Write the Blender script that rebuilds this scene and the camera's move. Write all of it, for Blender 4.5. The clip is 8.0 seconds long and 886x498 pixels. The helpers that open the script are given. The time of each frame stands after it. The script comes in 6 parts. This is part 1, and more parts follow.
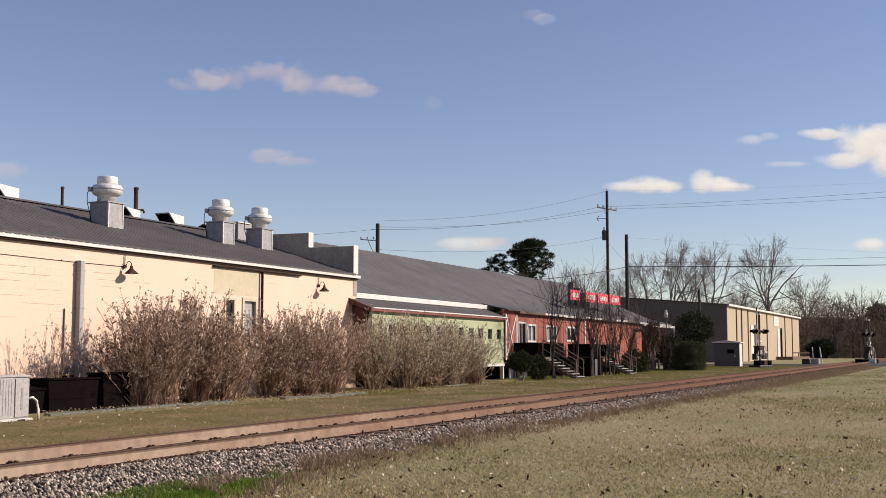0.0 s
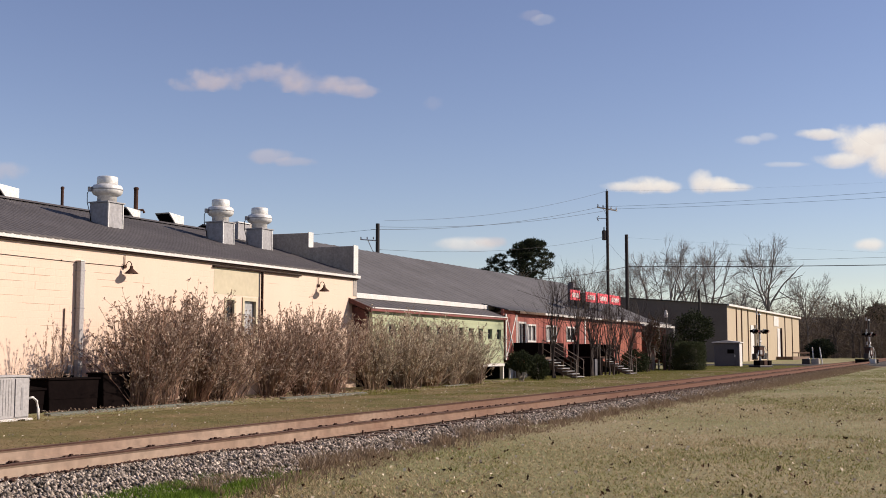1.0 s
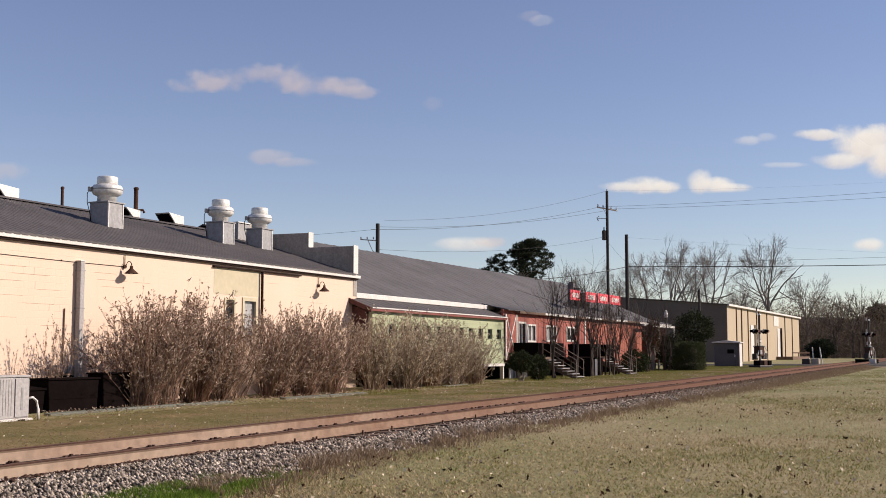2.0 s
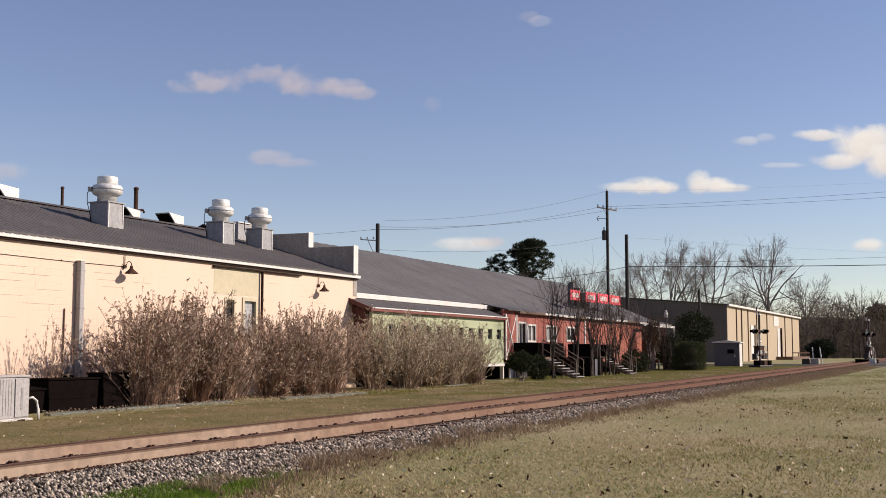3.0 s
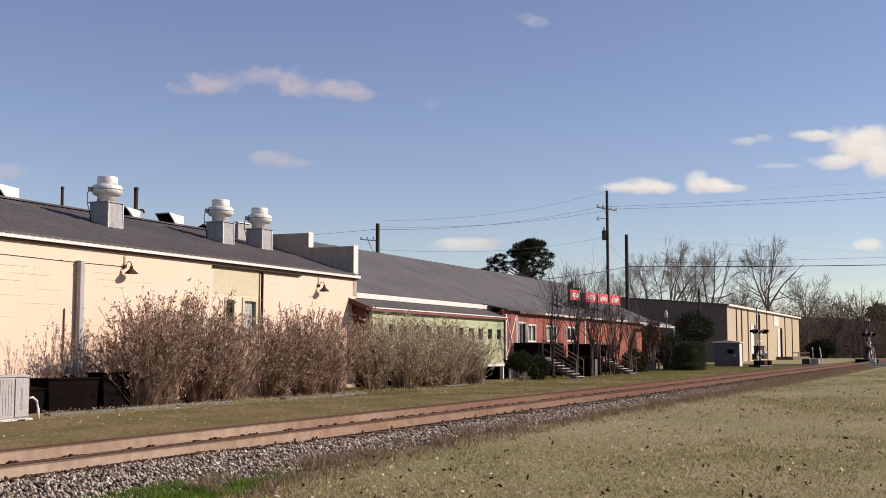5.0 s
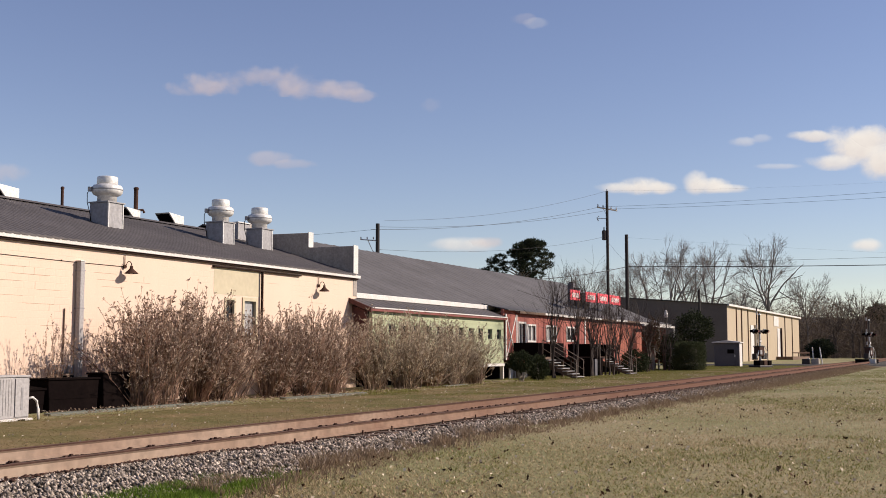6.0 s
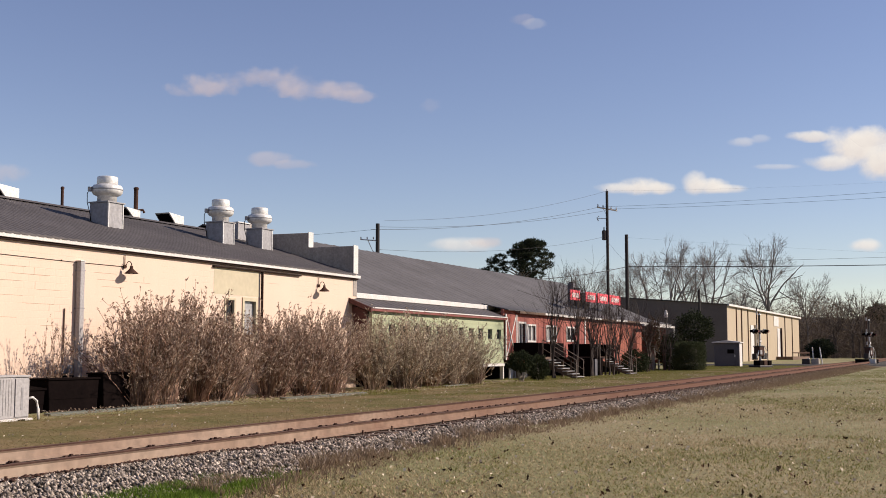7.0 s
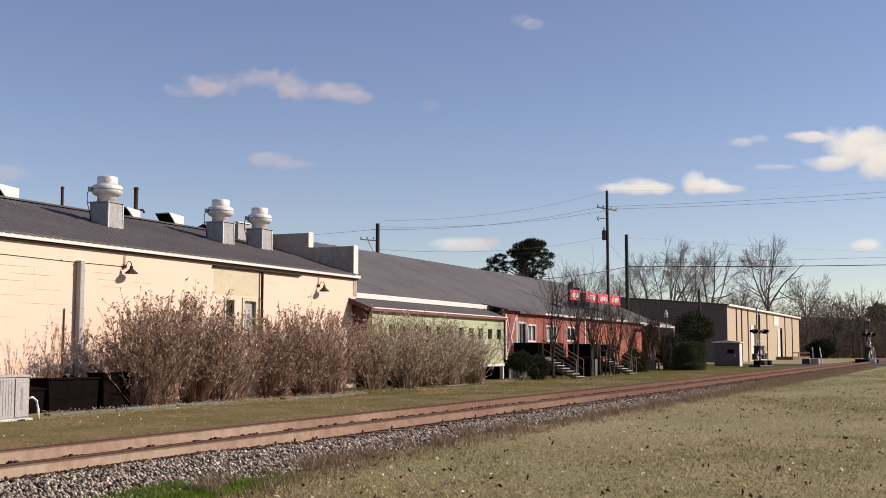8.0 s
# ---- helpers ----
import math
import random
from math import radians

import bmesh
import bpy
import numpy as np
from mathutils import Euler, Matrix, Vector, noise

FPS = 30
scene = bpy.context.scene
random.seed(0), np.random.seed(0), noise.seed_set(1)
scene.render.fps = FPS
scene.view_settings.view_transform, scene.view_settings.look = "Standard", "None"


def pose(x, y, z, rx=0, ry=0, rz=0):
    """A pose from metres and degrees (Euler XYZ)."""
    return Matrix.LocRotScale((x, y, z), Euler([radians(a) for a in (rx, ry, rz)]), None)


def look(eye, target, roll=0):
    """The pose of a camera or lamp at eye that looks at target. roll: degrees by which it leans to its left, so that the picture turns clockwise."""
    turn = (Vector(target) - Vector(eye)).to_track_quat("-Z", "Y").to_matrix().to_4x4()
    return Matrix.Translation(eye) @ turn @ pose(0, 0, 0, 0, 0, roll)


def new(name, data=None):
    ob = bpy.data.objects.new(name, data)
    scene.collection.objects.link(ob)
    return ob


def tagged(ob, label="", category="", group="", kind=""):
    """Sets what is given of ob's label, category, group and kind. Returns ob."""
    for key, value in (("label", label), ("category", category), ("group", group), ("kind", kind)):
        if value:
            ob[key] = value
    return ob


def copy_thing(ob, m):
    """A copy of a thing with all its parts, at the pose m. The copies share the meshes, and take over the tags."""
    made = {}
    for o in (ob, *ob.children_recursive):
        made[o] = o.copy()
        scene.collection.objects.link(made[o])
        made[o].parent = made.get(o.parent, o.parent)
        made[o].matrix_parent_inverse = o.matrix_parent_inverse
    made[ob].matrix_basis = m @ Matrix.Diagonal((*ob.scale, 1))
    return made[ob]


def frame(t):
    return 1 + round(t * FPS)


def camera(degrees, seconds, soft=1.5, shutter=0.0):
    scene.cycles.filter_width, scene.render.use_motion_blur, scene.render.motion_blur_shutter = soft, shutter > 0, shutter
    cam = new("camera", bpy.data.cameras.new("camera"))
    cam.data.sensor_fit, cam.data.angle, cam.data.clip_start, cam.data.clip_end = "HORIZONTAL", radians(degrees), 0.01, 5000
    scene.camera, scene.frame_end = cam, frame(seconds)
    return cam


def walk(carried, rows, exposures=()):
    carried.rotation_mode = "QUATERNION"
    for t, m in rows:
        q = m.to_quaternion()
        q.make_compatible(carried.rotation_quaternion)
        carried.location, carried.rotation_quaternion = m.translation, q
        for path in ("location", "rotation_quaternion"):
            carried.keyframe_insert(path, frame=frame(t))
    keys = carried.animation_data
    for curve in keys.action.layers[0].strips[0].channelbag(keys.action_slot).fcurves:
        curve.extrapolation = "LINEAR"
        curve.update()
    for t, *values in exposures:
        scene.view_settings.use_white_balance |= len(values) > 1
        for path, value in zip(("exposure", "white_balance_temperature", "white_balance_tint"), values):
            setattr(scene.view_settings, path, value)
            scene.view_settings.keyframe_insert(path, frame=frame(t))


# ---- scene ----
# camera: stands still on the lawn, on a tripod
cam = camera(42.0, 8.0, soft=0.9)
EYE = Vector((0.0, 0.0, 1.6))
CAM_POSE = pose(EYE.x, EYE.y, EYE.z, 90 + 5.2036, 0, 25.45)
walk(cam, [(0.0, CAM_POSE), (8.0, CAM_POSE)], exposures=[(0.0, 0.35, 6500, 14), (8.0, 0.35, 6500, 14)])

# daylight: low winter sun from beyond the track, clear sky
SUN_DIR = Vector((0.90, 0.50, 0.58)).normalized()
world = bpy.data.worlds.new("sky")
scene.world = world
world.use_nodes = True
wn = world.node_tree.nodes
wl = world.node_tree.links
sky = wn.new("ShaderNodeTexSky")
sky.sky_type = "NISHITA"
sky.sun_disc = False
sky.sun_elevation = math.asin(SUN_DIR.z)
sky.sun_rotation = math.atan2(SUN_DIR.x, SUN_DIR.y)
sky.altitude = 50
sky.air_density = 1.0
sky.dust_density = 0.0
sky.ozone_density = 3.5
hsv = wn.new("ShaderNodeHueSaturation")
hsv.inputs["Hue"].default_value = 0.512
hsv.inputs["Saturation"].default_value = 0.97
air = wn.new("ShaderNodeMix")
air.data_type = "RGBA"
air.blend_type = "MULTIPLY"
air.inputs[0].default_value = 1.0
air.inputs[7].default_value = (1.15, 1.035, 0.975, 1)
wl.new(sky.outputs[0], hsv.inputs["Color"])
wl.new(hsv.outputs[0], air.inputs[6])
wl.new(air.outputs[2], wn["Background"].inputs["Color"])
wn["Background"].inputs["Strength"].default_value = 0.0905

sun = new("sun", bpy.data.lights.new("sun", "SUN"))
sun.data.energy = 5.0
sun.data.angle = radians(0.6)
sun.data.color = (1.0, 0.90, 0.76)
sun.matrix_world = look(SUN_DIR * 100, (0, 0, 0))


# ---- materials ----
ALBEDO = 0.83  # sets all painted and natural surfaces against the sun's strength


def material(name, base, second=None, scale=3.0, rough=0.8, metal=0.0, bump=0.0, fine=40.0, contrast=0.5,
             per_piece=0.0, stretch=(1, 1, 1), streak=0.0, streak_colour=None, gloss=0.5, grain_depth=0.6):
    """A surface with large patches between two colours, a fine grain, relief and, if wanted, streaks that run down it."""
    second = second or tuple(c * 0.7 for c in base)
    base, second = tuple(c * ALBEDO for c in base), tuple(c * ALBEDO for c in second)
    streak_colour = tuple(c * ALBEDO for c in streak_colour) if streak_colour else None
    m = bpy.data.materials.new(name)
    m.use_nodes = True
    n, l = m.node_tree.nodes, m.node_tree.links
    p = n["Principled BSDF"]
    p.inputs["Metallic"].default_value = metal
    p.inputs["Specular IOR Level"].default_value = gloss
    tc = n.new("ShaderNodeTexCoord")
    mp = n.new("ShaderNodeMapping")
    mp.inputs["Scale"].default_value = stretch
    geo = n.new("ShaderNodeNewGeometry")
    l.new(geo.outputs["Position"] if per_piece == 0 else tc.outputs["Object"], mp.inputs["Vector"])
    big = n.new("ShaderNodeTexNoise")
    big.inputs["Scale"].default_value = scale
    big.inputs["Detail"].default_value = 5
    big.inputs["Roughness"].default_value = 0.6
    small = n.new("ShaderNodeTexNoise")
    small.inputs["Scale"].default_value = fine
    small.inputs["Detail"].default_value = 3
    l.new(mp.outputs[0], big.inputs["Vector"])
    l.new(mp.outputs[0], small.inputs["Vector"])
    ramp = n.new("ShaderNodeMapRange")
    ramp.inputs["From Min"].default_value = 0.5 - 0.25 / max(contrast, 0.05) * 0.5
    ramp.inputs["From Max"].default_value = 0.5 + 0.25 / max(contrast, 0.05) * 0.5
    l.new(big.outputs["Fac"], ramp.inputs["Value"])
    mix = n.new("ShaderNodeMix")
    mix.data_type = "RGBA"
    mix.inputs[6].default_value = (*base, 1)
    mix.inputs[7].default_value = (*second, 1)
    l.new(ramp.outputs[0], mix.inputs[0])
    grain = n.new("ShaderNodeMix")
    grain.data_type = "RGBA"
    grain.blend_type = "MULTIPLY"
    grain.inputs[0].default_value = grain_depth
    gr = n.new("ShaderNodeMapRange")
    gr.inputs["From Min"].default_value, gr.inputs["From Max"].default_value = 0.3, 0.7
    gr.inputs["To Min"].default_value, gr.inputs["To Max"].default_value = 0.65, 1.2
    l.new(small.outputs["Fac"], gr.inputs["Value"])
    l.new(mix.outputs[2], grain.inputs[6])
    l.new(gr.outputs[0], grain.inputs[7])
    out = grain.outputs[2]
    if streak > 0:
        sm = n.new("ShaderNodeMapping")
        sm.inputs["Scale"].default_value = (5, 5, 0.25)
        l.new(geo.outputs["Position"], sm.inputs["Vector"])
        sn = n.new("ShaderNodeTexNoise")
        sn.inputs["Scale"].default_value = 1.0
        sn.inputs["Detail"].default_value = 4
        l.new(sm.outputs[0], sn.inputs["Vector"])
        sr = n.new("ShaderNodeMapRange")
        sr.inputs["From Min"].default_value, sr.inputs["From Max"].default_value = 0.5, 0.75
        sr.inputs["To Max"].default_value = streak
        l.new(sn.outputs["Fac"], sr.inputs["Value"])
        sx = n.new("ShaderNodeMix")
        sx.data_type = "RGBA"
        sx.inputs[7].default_value = (*(streak_colour or tuple(c * 0.45 for c in base)), 1)
        l.new(sr.outputs[0], sx.inputs[0])
        l.new(out, sx.inputs[6])
        out = sx.outputs[2]
    if per_piece > 0:
        info = n.new("ShaderNodeObjectInfo")
        isl = n.new("ShaderNodeMath")
        isl.operation = "ADD"
        l.new(info.outputs["Random"], isl.inputs[0])
        l.new(geo.outputs["Random Per Island"], isl.inputs[1])
        fr = n.new("ShaderNodeMath")
        fr.operation = "FRACT"
        l.new(isl.outputs[0], fr.inputs[0])
        pr = n.new("ShaderNodeMapRange")
        pr.inputs["To Min"].default_value, pr.inputs["To Max"].default_value = 1 - per_piece, 1 + per_piece
        l.new(fr.outputs[0], pr.inputs["Value"])
        px = n.new("ShaderNodeMix")
        px.data_type = "RGBA"
        px.blend_type = "MULTIPLY"
        px.inputs[0].default_value = 1.0
        l.new(out, px.inputs[6])
        l.new(pr.outputs[0], px.inputs[7])
        out = px.outputs[2]
    l.new(out, p.inputs["Base Color"])
    rr = n.new("ShaderNodeMapRange")
    rr.inputs["To Min"].default_value, rr.inputs["To Max"].default_value = max(rough - 0.12, 0.03), min(rough + 0.12, 1)
    l.new(big.outputs["Fac"], rr.inputs["Value"])
    l.new(rr.outputs[0], p.inputs["Roughness"])
    if bump > 0:
        b = n.new("ShaderNodeBump")
        b.inputs["Distance"].default_value = bump
        b.inputs["Strength"].default_value = 0.7
        l.new(small.outputs["Fac"], b.inputs["Height"])
        l.new(b.outputs[0], p.inputs["Normal"])
    return m


def along_track(m, colour, y0, y1):
    """The rail turns from pale dusty rust to dark rust along its length, patchily."""
    n, l = m.node_tree.nodes, m.node_tree.links
    p = n["Principled BSDF"]
    old = p.inputs["Base Color"].links[0].from_socket
    geo = n.new("ShaderNodeNewGeometry")
    sep = n.new("ShaderNodeSeparateXYZ")
    l.new(geo.outputs["Position"], sep.inputs[0])
    t = n.new("ShaderNodeTexNoise")
    t.inputs["Scale"].default_value = 0.35
    l.new(geo.outputs["Position"], t.inputs["Vector"])
    wob = n.new("ShaderNodeMath")
    wob.operation = "MULTIPLY_ADD"
    wob.inputs[1].default_value = 16.0
    l.new(t.outputs["Fac"], wob.inputs[0])
    l.new(sep.outputs["Y"], wob.inputs[2])
    r = n.new("ShaderNodeMapRange")
    r.inputs["From Min"].default_value, r.inputs["From Max"].default_value = y0 + 8, y1 + 8
    l.new(wob.outputs[0], r.inputs["Value"])
    mix = n.new("ShaderNodeMix")
    mix.data_type = "RGBA"
    mix.inputs[7].default_value = (*colour, 1)
    l.new(r.outputs[0], mix.inputs[0])
    l.new(old, mix.inputs[6])
    l.new(mix.outputs[2], p.inputs["Base Color"])


def leaf_material(name, a, b, through_light=0.35, skew=1.0):
    """Thin leaves: each clump its own tone, a share of the light passes through."""
    a, b = tuple(c * ALBEDO for c in a), tuple(c * ALBEDO for c in b)
    m = bpy.data.materials.new(name)
    m.use_nodes = True
    n, l = m.node_tree.nodes, m.node_tree.links
    p = n["Principled BSDF"]
    p.inputs["Roughness"].default_value = 0.9
    p.inputs["Specular IOR Level"].default_value = 0.1
    geo = n.new("ShaderNodeNewGeometry")
    mix = n.new("ShaderNodeMix")
    mix.data_type = "RGBA"
    mix.inputs[6].default_value, mix.inputs[7].default_value = (*a, 1), (*b, 1)
    sk = n.new("ShaderNodeMath")
    sk.operation = "POWER"
    sk.inputs[1].default_value = skew
    l.new(geo.outputs["Random Per Island"], sk.inputs[0])
    l.new(sk.outputs[0], mix.inputs[0])
    l.new(mix.outputs[2], p.inputs["Base Color"])
    tr = n.new("ShaderNodeBsdfTranslucent")
    l.new(mix.outputs[2], tr.inputs["Color"])
    ms = n.new("ShaderNodeMixShader")
    ms.inputs[0].default_value = through_light
    l.new(p.outputs[0], ms.inputs[1])
    l.new(tr.outputs[0], ms.inputs[2])
    l.new(ms.outputs[0], n["Material Output"].inputs["Surface"])
    return m


def block_wall_material(name, base, second):
    """Painted concrete blocks: shallow joints as relief, worn paint."""
    m = material(name, base, second, scale=0.5, rough=0.85, bump=0.0, fine=18, contrast=0.5, streak=0.12,
                 streak_colour=tuple(c * 0.8 for c in base), grain_depth=0.12)
    n, l = m.node_tree.nodes, m.node_tree.links
    geo = n.new("ShaderNodeNewGeometry")
    sep = n.new("ShaderNodeSeparateXYZ")
    comb = n.new("ShaderNodeCombineXYZ")
    l.new(geo.outputs["Position"], sep.inputs[0])
    l.new(sep.outputs["Y"], comb.inputs["X"])
    l.new(sep.outputs["Z"], comb.inputs["Y"])
    br = n.new("ShaderNodeTexBrick")
    br.inputs["Scale"].default_value = 1.0
    br.inputs["Brick Width"].default_value = 0.4
    br.inputs["Row Height"].default_value = 0.2
    br.inputs["Mortar Size"].default_value = 0.008
    br.inputs["Mortar Smooth"].default_value = 0.5
    l.new(comb.outputs[0], br.inputs["Vector"])
    wear = n.new("ShaderNodeTexNoise")
    wear.inputs["Scale"].default_value = 0.35
    l.new(geo.outputs["Position"], wear.inputs["Vector"])
    wr = n.new("ShaderNodeMapRange")
    wr.inputs["From Min"].default_value, wr.inputs["From Max"].default_value = 0.42, 0.65
    l.new(wear.outputs["Fac"], wr.inputs["Value"])
    mul = n.new("ShaderNodeMath")
    mul.operation = "MULTIPLY"
    l.new(br.outputs["Fac"], mul.inputs[0])
    l.new(wr.outputs[0], mul.inputs[1])
    b = n.new("ShaderNodeBump")
    b.invert = True
    b.inputs["Distance"].default_value = 0.004
    l.new(mul.outputs[0], b.inputs["Height"])
    l.new(b.outputs[0], n["Principled BSDF"].inputs["Normal"])
    return m


CREAM = block_wall_material("cream_painted_block", (0.82, 0.605, 0.468), (0.78, 0.57, 0.435))
CREAM_DULL = material("cream_render", (0.63, 0.54, 0.37), (0.56, 0.48, 0.34), 0.8, 0.9, fine=4, grain_depth=0.25)
WHITE = material("white_paint", (0.80, 0.76, 0.72), (0.66, 0.60, 0.55), 1.5, 0.6, fine=25)
GREY_ROOF = material("dark_metal_roof", (0.125, 0.108, 0.106), (0.09, 0.078, 0.077), 0.4, 0.75, 0.0, gloss=0.3, fine=6, contrast=0.7,
                     streak=0.3, streak_colour=(0.12, 0.11, 0.11))
OLD_ROOF = material("weathered_metal_roof", (0.138, 0.123, 0.119), (0.098, 0.087, 0.083), 0.35, 0.75, 0.0, fine=5, contrast=0.8,
                    streak=0.4, streak_colour=(0.09, 0.08, 0.08))
CONCRETE = material("weathered_concrete", (0.50, 0.43, 0.37), (0.36, 0.31, 0.265), 0.8, 0.9, fine=12, streak=0.5, streak_colour=(0.13, 0.12, 0.12))
GALV = material("galvanised_steel", (0.86, 0.83, 0.79), (0.72, 0.69, 0.65), 2.0, 0.45, 0.15, fine=9)
GALV_DULL = material("dull_galvanised_steel", (0.42, 0.40, 0.40), (0.30, 0.28, 0.28), 2.0, 0.6, 0.2, fine=9, streak=0.3)
# brown trim and pipes, and the shadow line painted under the eaves
BROWN = material("brown_trim_and_eaves_shade", (0.032, 0.014, 0.010), (0.024, 0.012, 0.009), 2, 0.8, fine=20, gloss=0.1)
RUST_DARK = material("dark_rusty_steel", (0.10, 0.045, 0.03), (0.055, 0.03, 0.022), 4, 0.85, 0.0, fine=30, gloss=0.2)
RUST_RAIL = material("rusty_rail_side", (0.43, 0.325, 0.245), (0.27, 0.165, 0.115), 0.14, 0.9, 0.0, fine=7, contrast=1.1, gloss=0.2)
along_track(RUST_RAIL, (0.125, 0.062, 0.042), 17.0, 34.0)
RAIL_TOP = material("worn_rail_head", (0.22, 0.125, 0.085), (0.13, 0.07, 0.048), 0.5, 0.8, 0.0, fine=12, gloss=0.2)
GREEN_WALL = material("pale_green_boards", (0.45, 0.47, 0.29), (0.40, 0.43, 0.265), 0.8, 0.8, fine=14, streak=0.15, grain_depth=0.3)
RED_WALL = material("red_boards", (0.40, 0.115, 0.085), (0.31, 0.08, 0.06), 0.7, 0.8, fine=10, per_piece=0.0, streak=0.25)
# brighter copy of the red boards: sunlight mixed into the colour
RED_WALL_SUNLIT = material("sunlit_red_boards", (0.42, 0.115, 0.062), (0.24, 0.062, 0.04), 0.9, 0.8, fine=10, streak=0.3, streak_colour=(0.2, 0.06, 0.04))
RUSTY_PIPE = material("weathered_pipe", (0.36, 0.28, 0.22), (0.22, 0.16, 0.12), 3, 0.7, 0.0, fine=15)
JOINT = material("open_joint", (0.50, 0.37, 0.26), (0.40, 0.29, 0.2), 2, 0.9)
CABINET = material("dark_grey_cabinet", (0.125, 0.115, 0.128), (0.10, 0.092, 0.10), 1, 0.6, fine=5, grain_depth=0.2)
RED_TRIM = material("red_trim", (0.26, 0.06, 0.045), (0.17, 0.045, 0.035), 2, 0.65)
GLASS_DARK = material("dark_window_glass", (0.03, 0.03, 0.035), (0.02, 0.02, 0.02), 1, 0.25, 0.0, fine=3, gloss=0.25)
# red darkened in colour for boards that stand in shade
RED_SHADED = material("shaded_red_boards", (0.13, 0.04, 0.03), (0.09, 0.03, 0.025), 2, 0.8, fine=12)
DARK_BARK = material("dark_bark", (0.07, 0.045, 0.034), (0.04, 0.027, 0.022), 2, 0.9, fine=20)
BLACK = material("black_plastic", (0.010, 0.0065, 0.006), (0.006, 0.004, 0.004), 2, 0.9, fine=15, gloss=0.02)
STEEL_BLACK = material("black_steel", (0.03, 0.025, 0.025), (0.05, 0.035, 0.03), 3, 0.55, 0.3)
WOOD_POLE = material("dark_creosoted_wood", (0.045, 0.035, 0.032), (0.025, 0.02, 0.02), 1.5, 0.9, fine=20, stretch=(4, 4, 0.4))
SLEEPER = material("old_sleeper_wood", (0.10, 0.058, 0.038), (0.17, 0.105, 0.072), 3, 0.95, fine=25, bump=0.01, per_piece=0.3)
STONE = material("ballast_stone", (0.52, 0.425, 0.35), (0.15, 0.116, 0.09), 12, 0.95, fine=45, contrast=1.0, per_piece=0.85, gloss=0.2)
BALLAST_BED = material("ballast_bed", (0.085, 0.062, 0.045), (0.05, 0.036, 0.026), 1.2, 0.95, fine=22, bump=0.05)
ASPHALT = material("asphalt", (0.085, 0.074, 0.066), (0.06, 0.052, 0.047), 1, 0.95, fine=40, gloss=0.1)
TAN_METAL = material("tan_metal_cladding", (0.52, 0.41, 0.28), (0.47, 0.37, 0.25), 0.15, 0.6, fine=1.5, streak=0.15, grain_depth=0.15)
# cladding of the gable ends, darkened in colour for their shade
SHADED_METAL = material("shaded_metal_cladding", (0.145, 0.113, 0.098), (0.112, 0.086, 0.075), 0.3, 0.7, fine=3, grain_depth=0.2)
AC_GREY = material("pale_grey_metal", (0.44, 0.405, 0.395), (0.39, 0.36, 0.35), 1.5, 0.55, fine=15)
BARK = material("grey_bark", (0.33, 0.285, 0.25), (0.22, 0.185, 0.16), 2, 0.95, fine=20)
TWIG = material("brown_twig", (0.42, 0.265, 0.185), (0.12, 0.058, 0.037), 2.5, 0.9, fine=6, contrast=1.0, per_piece=0.85)
PALE_TWIG = material("pale_olive_twig", (0.50, 0.36, 0.25), (0.16, 0.095, 0.06), 2.5, 0.9, fine=6, contrast=1.0, per_piece=0.75)
WOOD_TWIG = material("woodland_twig", (0.19, 0.145, 0.115), (0.11, 0.08, 0.06), 0.5, 0.9, fine=4)
DRY_LEAF = leaf_material("dry_leaf", (0.98, 0.80, 0.63), (0.17, 0.09, 0.055), 0.4, 0.5)
OLIVE_LEAF = leaf_material("dry_olive_leaf", (0.95, 0.82, 0.63), (0.19, 0.125, 0.072), 0.4, 0.75)
HEDGE_LEAF = leaf_material("evergreen_leaf", (0.014, 0.020, 0.009), (0.05, 0.056, 0.026), 0.15)
HEDGE_CLIPPED = leaf_material("clipped_hedge_leaf", (0.028, 0.038, 0.016), (0.085, 0.092, 0.045), 0.2)
BROWN_LEAF = leaf_material("dull_brown_leaf", (0.06, 0.04, 0.026), (0.13, 0.085, 0.05), 0.2)
PINE_LEAF = leaf_material("pine_needles", (0.028, 0.036, 0.022), (0.06, 0.068, 0.04), 0.2)
GRASS_LEAF = leaf_material("grass_blade", (0.21, 0.165, 0.07), (0.74, 0.57, 0.355), 0.3)
LAWN_GREEN = leaf_material("lawn_green_blade", (0.17, 0.175, 0.05), (0.30, 0.28, 0.09), 0.35)
VERGE_GRASS = leaf_material("verge_grass_blade", (0.13, 0.105, 0.035), (0.42, 0.30, 0.16), 0.3)
GREEN_GRASS = leaf_material("green_grass_blade", (0.08, 0.15, 0.018), (0.20, 0.28, 0.045), 0.35)
WEED_LEAF = leaf_material("dry_weed", (0.38, 0.28, 0.18), (0.19, 0.12, 0.08), 0.3)
LITTER = leaf_material("fallen_leaf", (0.86, 0.74, 0.58), (0.30, 0.19, 0.11), 0.05)
DARK_LITTER = leaf_material("dark_fallen_leaf", (0.035, 0.022, 0.014), (0.14, 0.075, 0.04), 0.05)


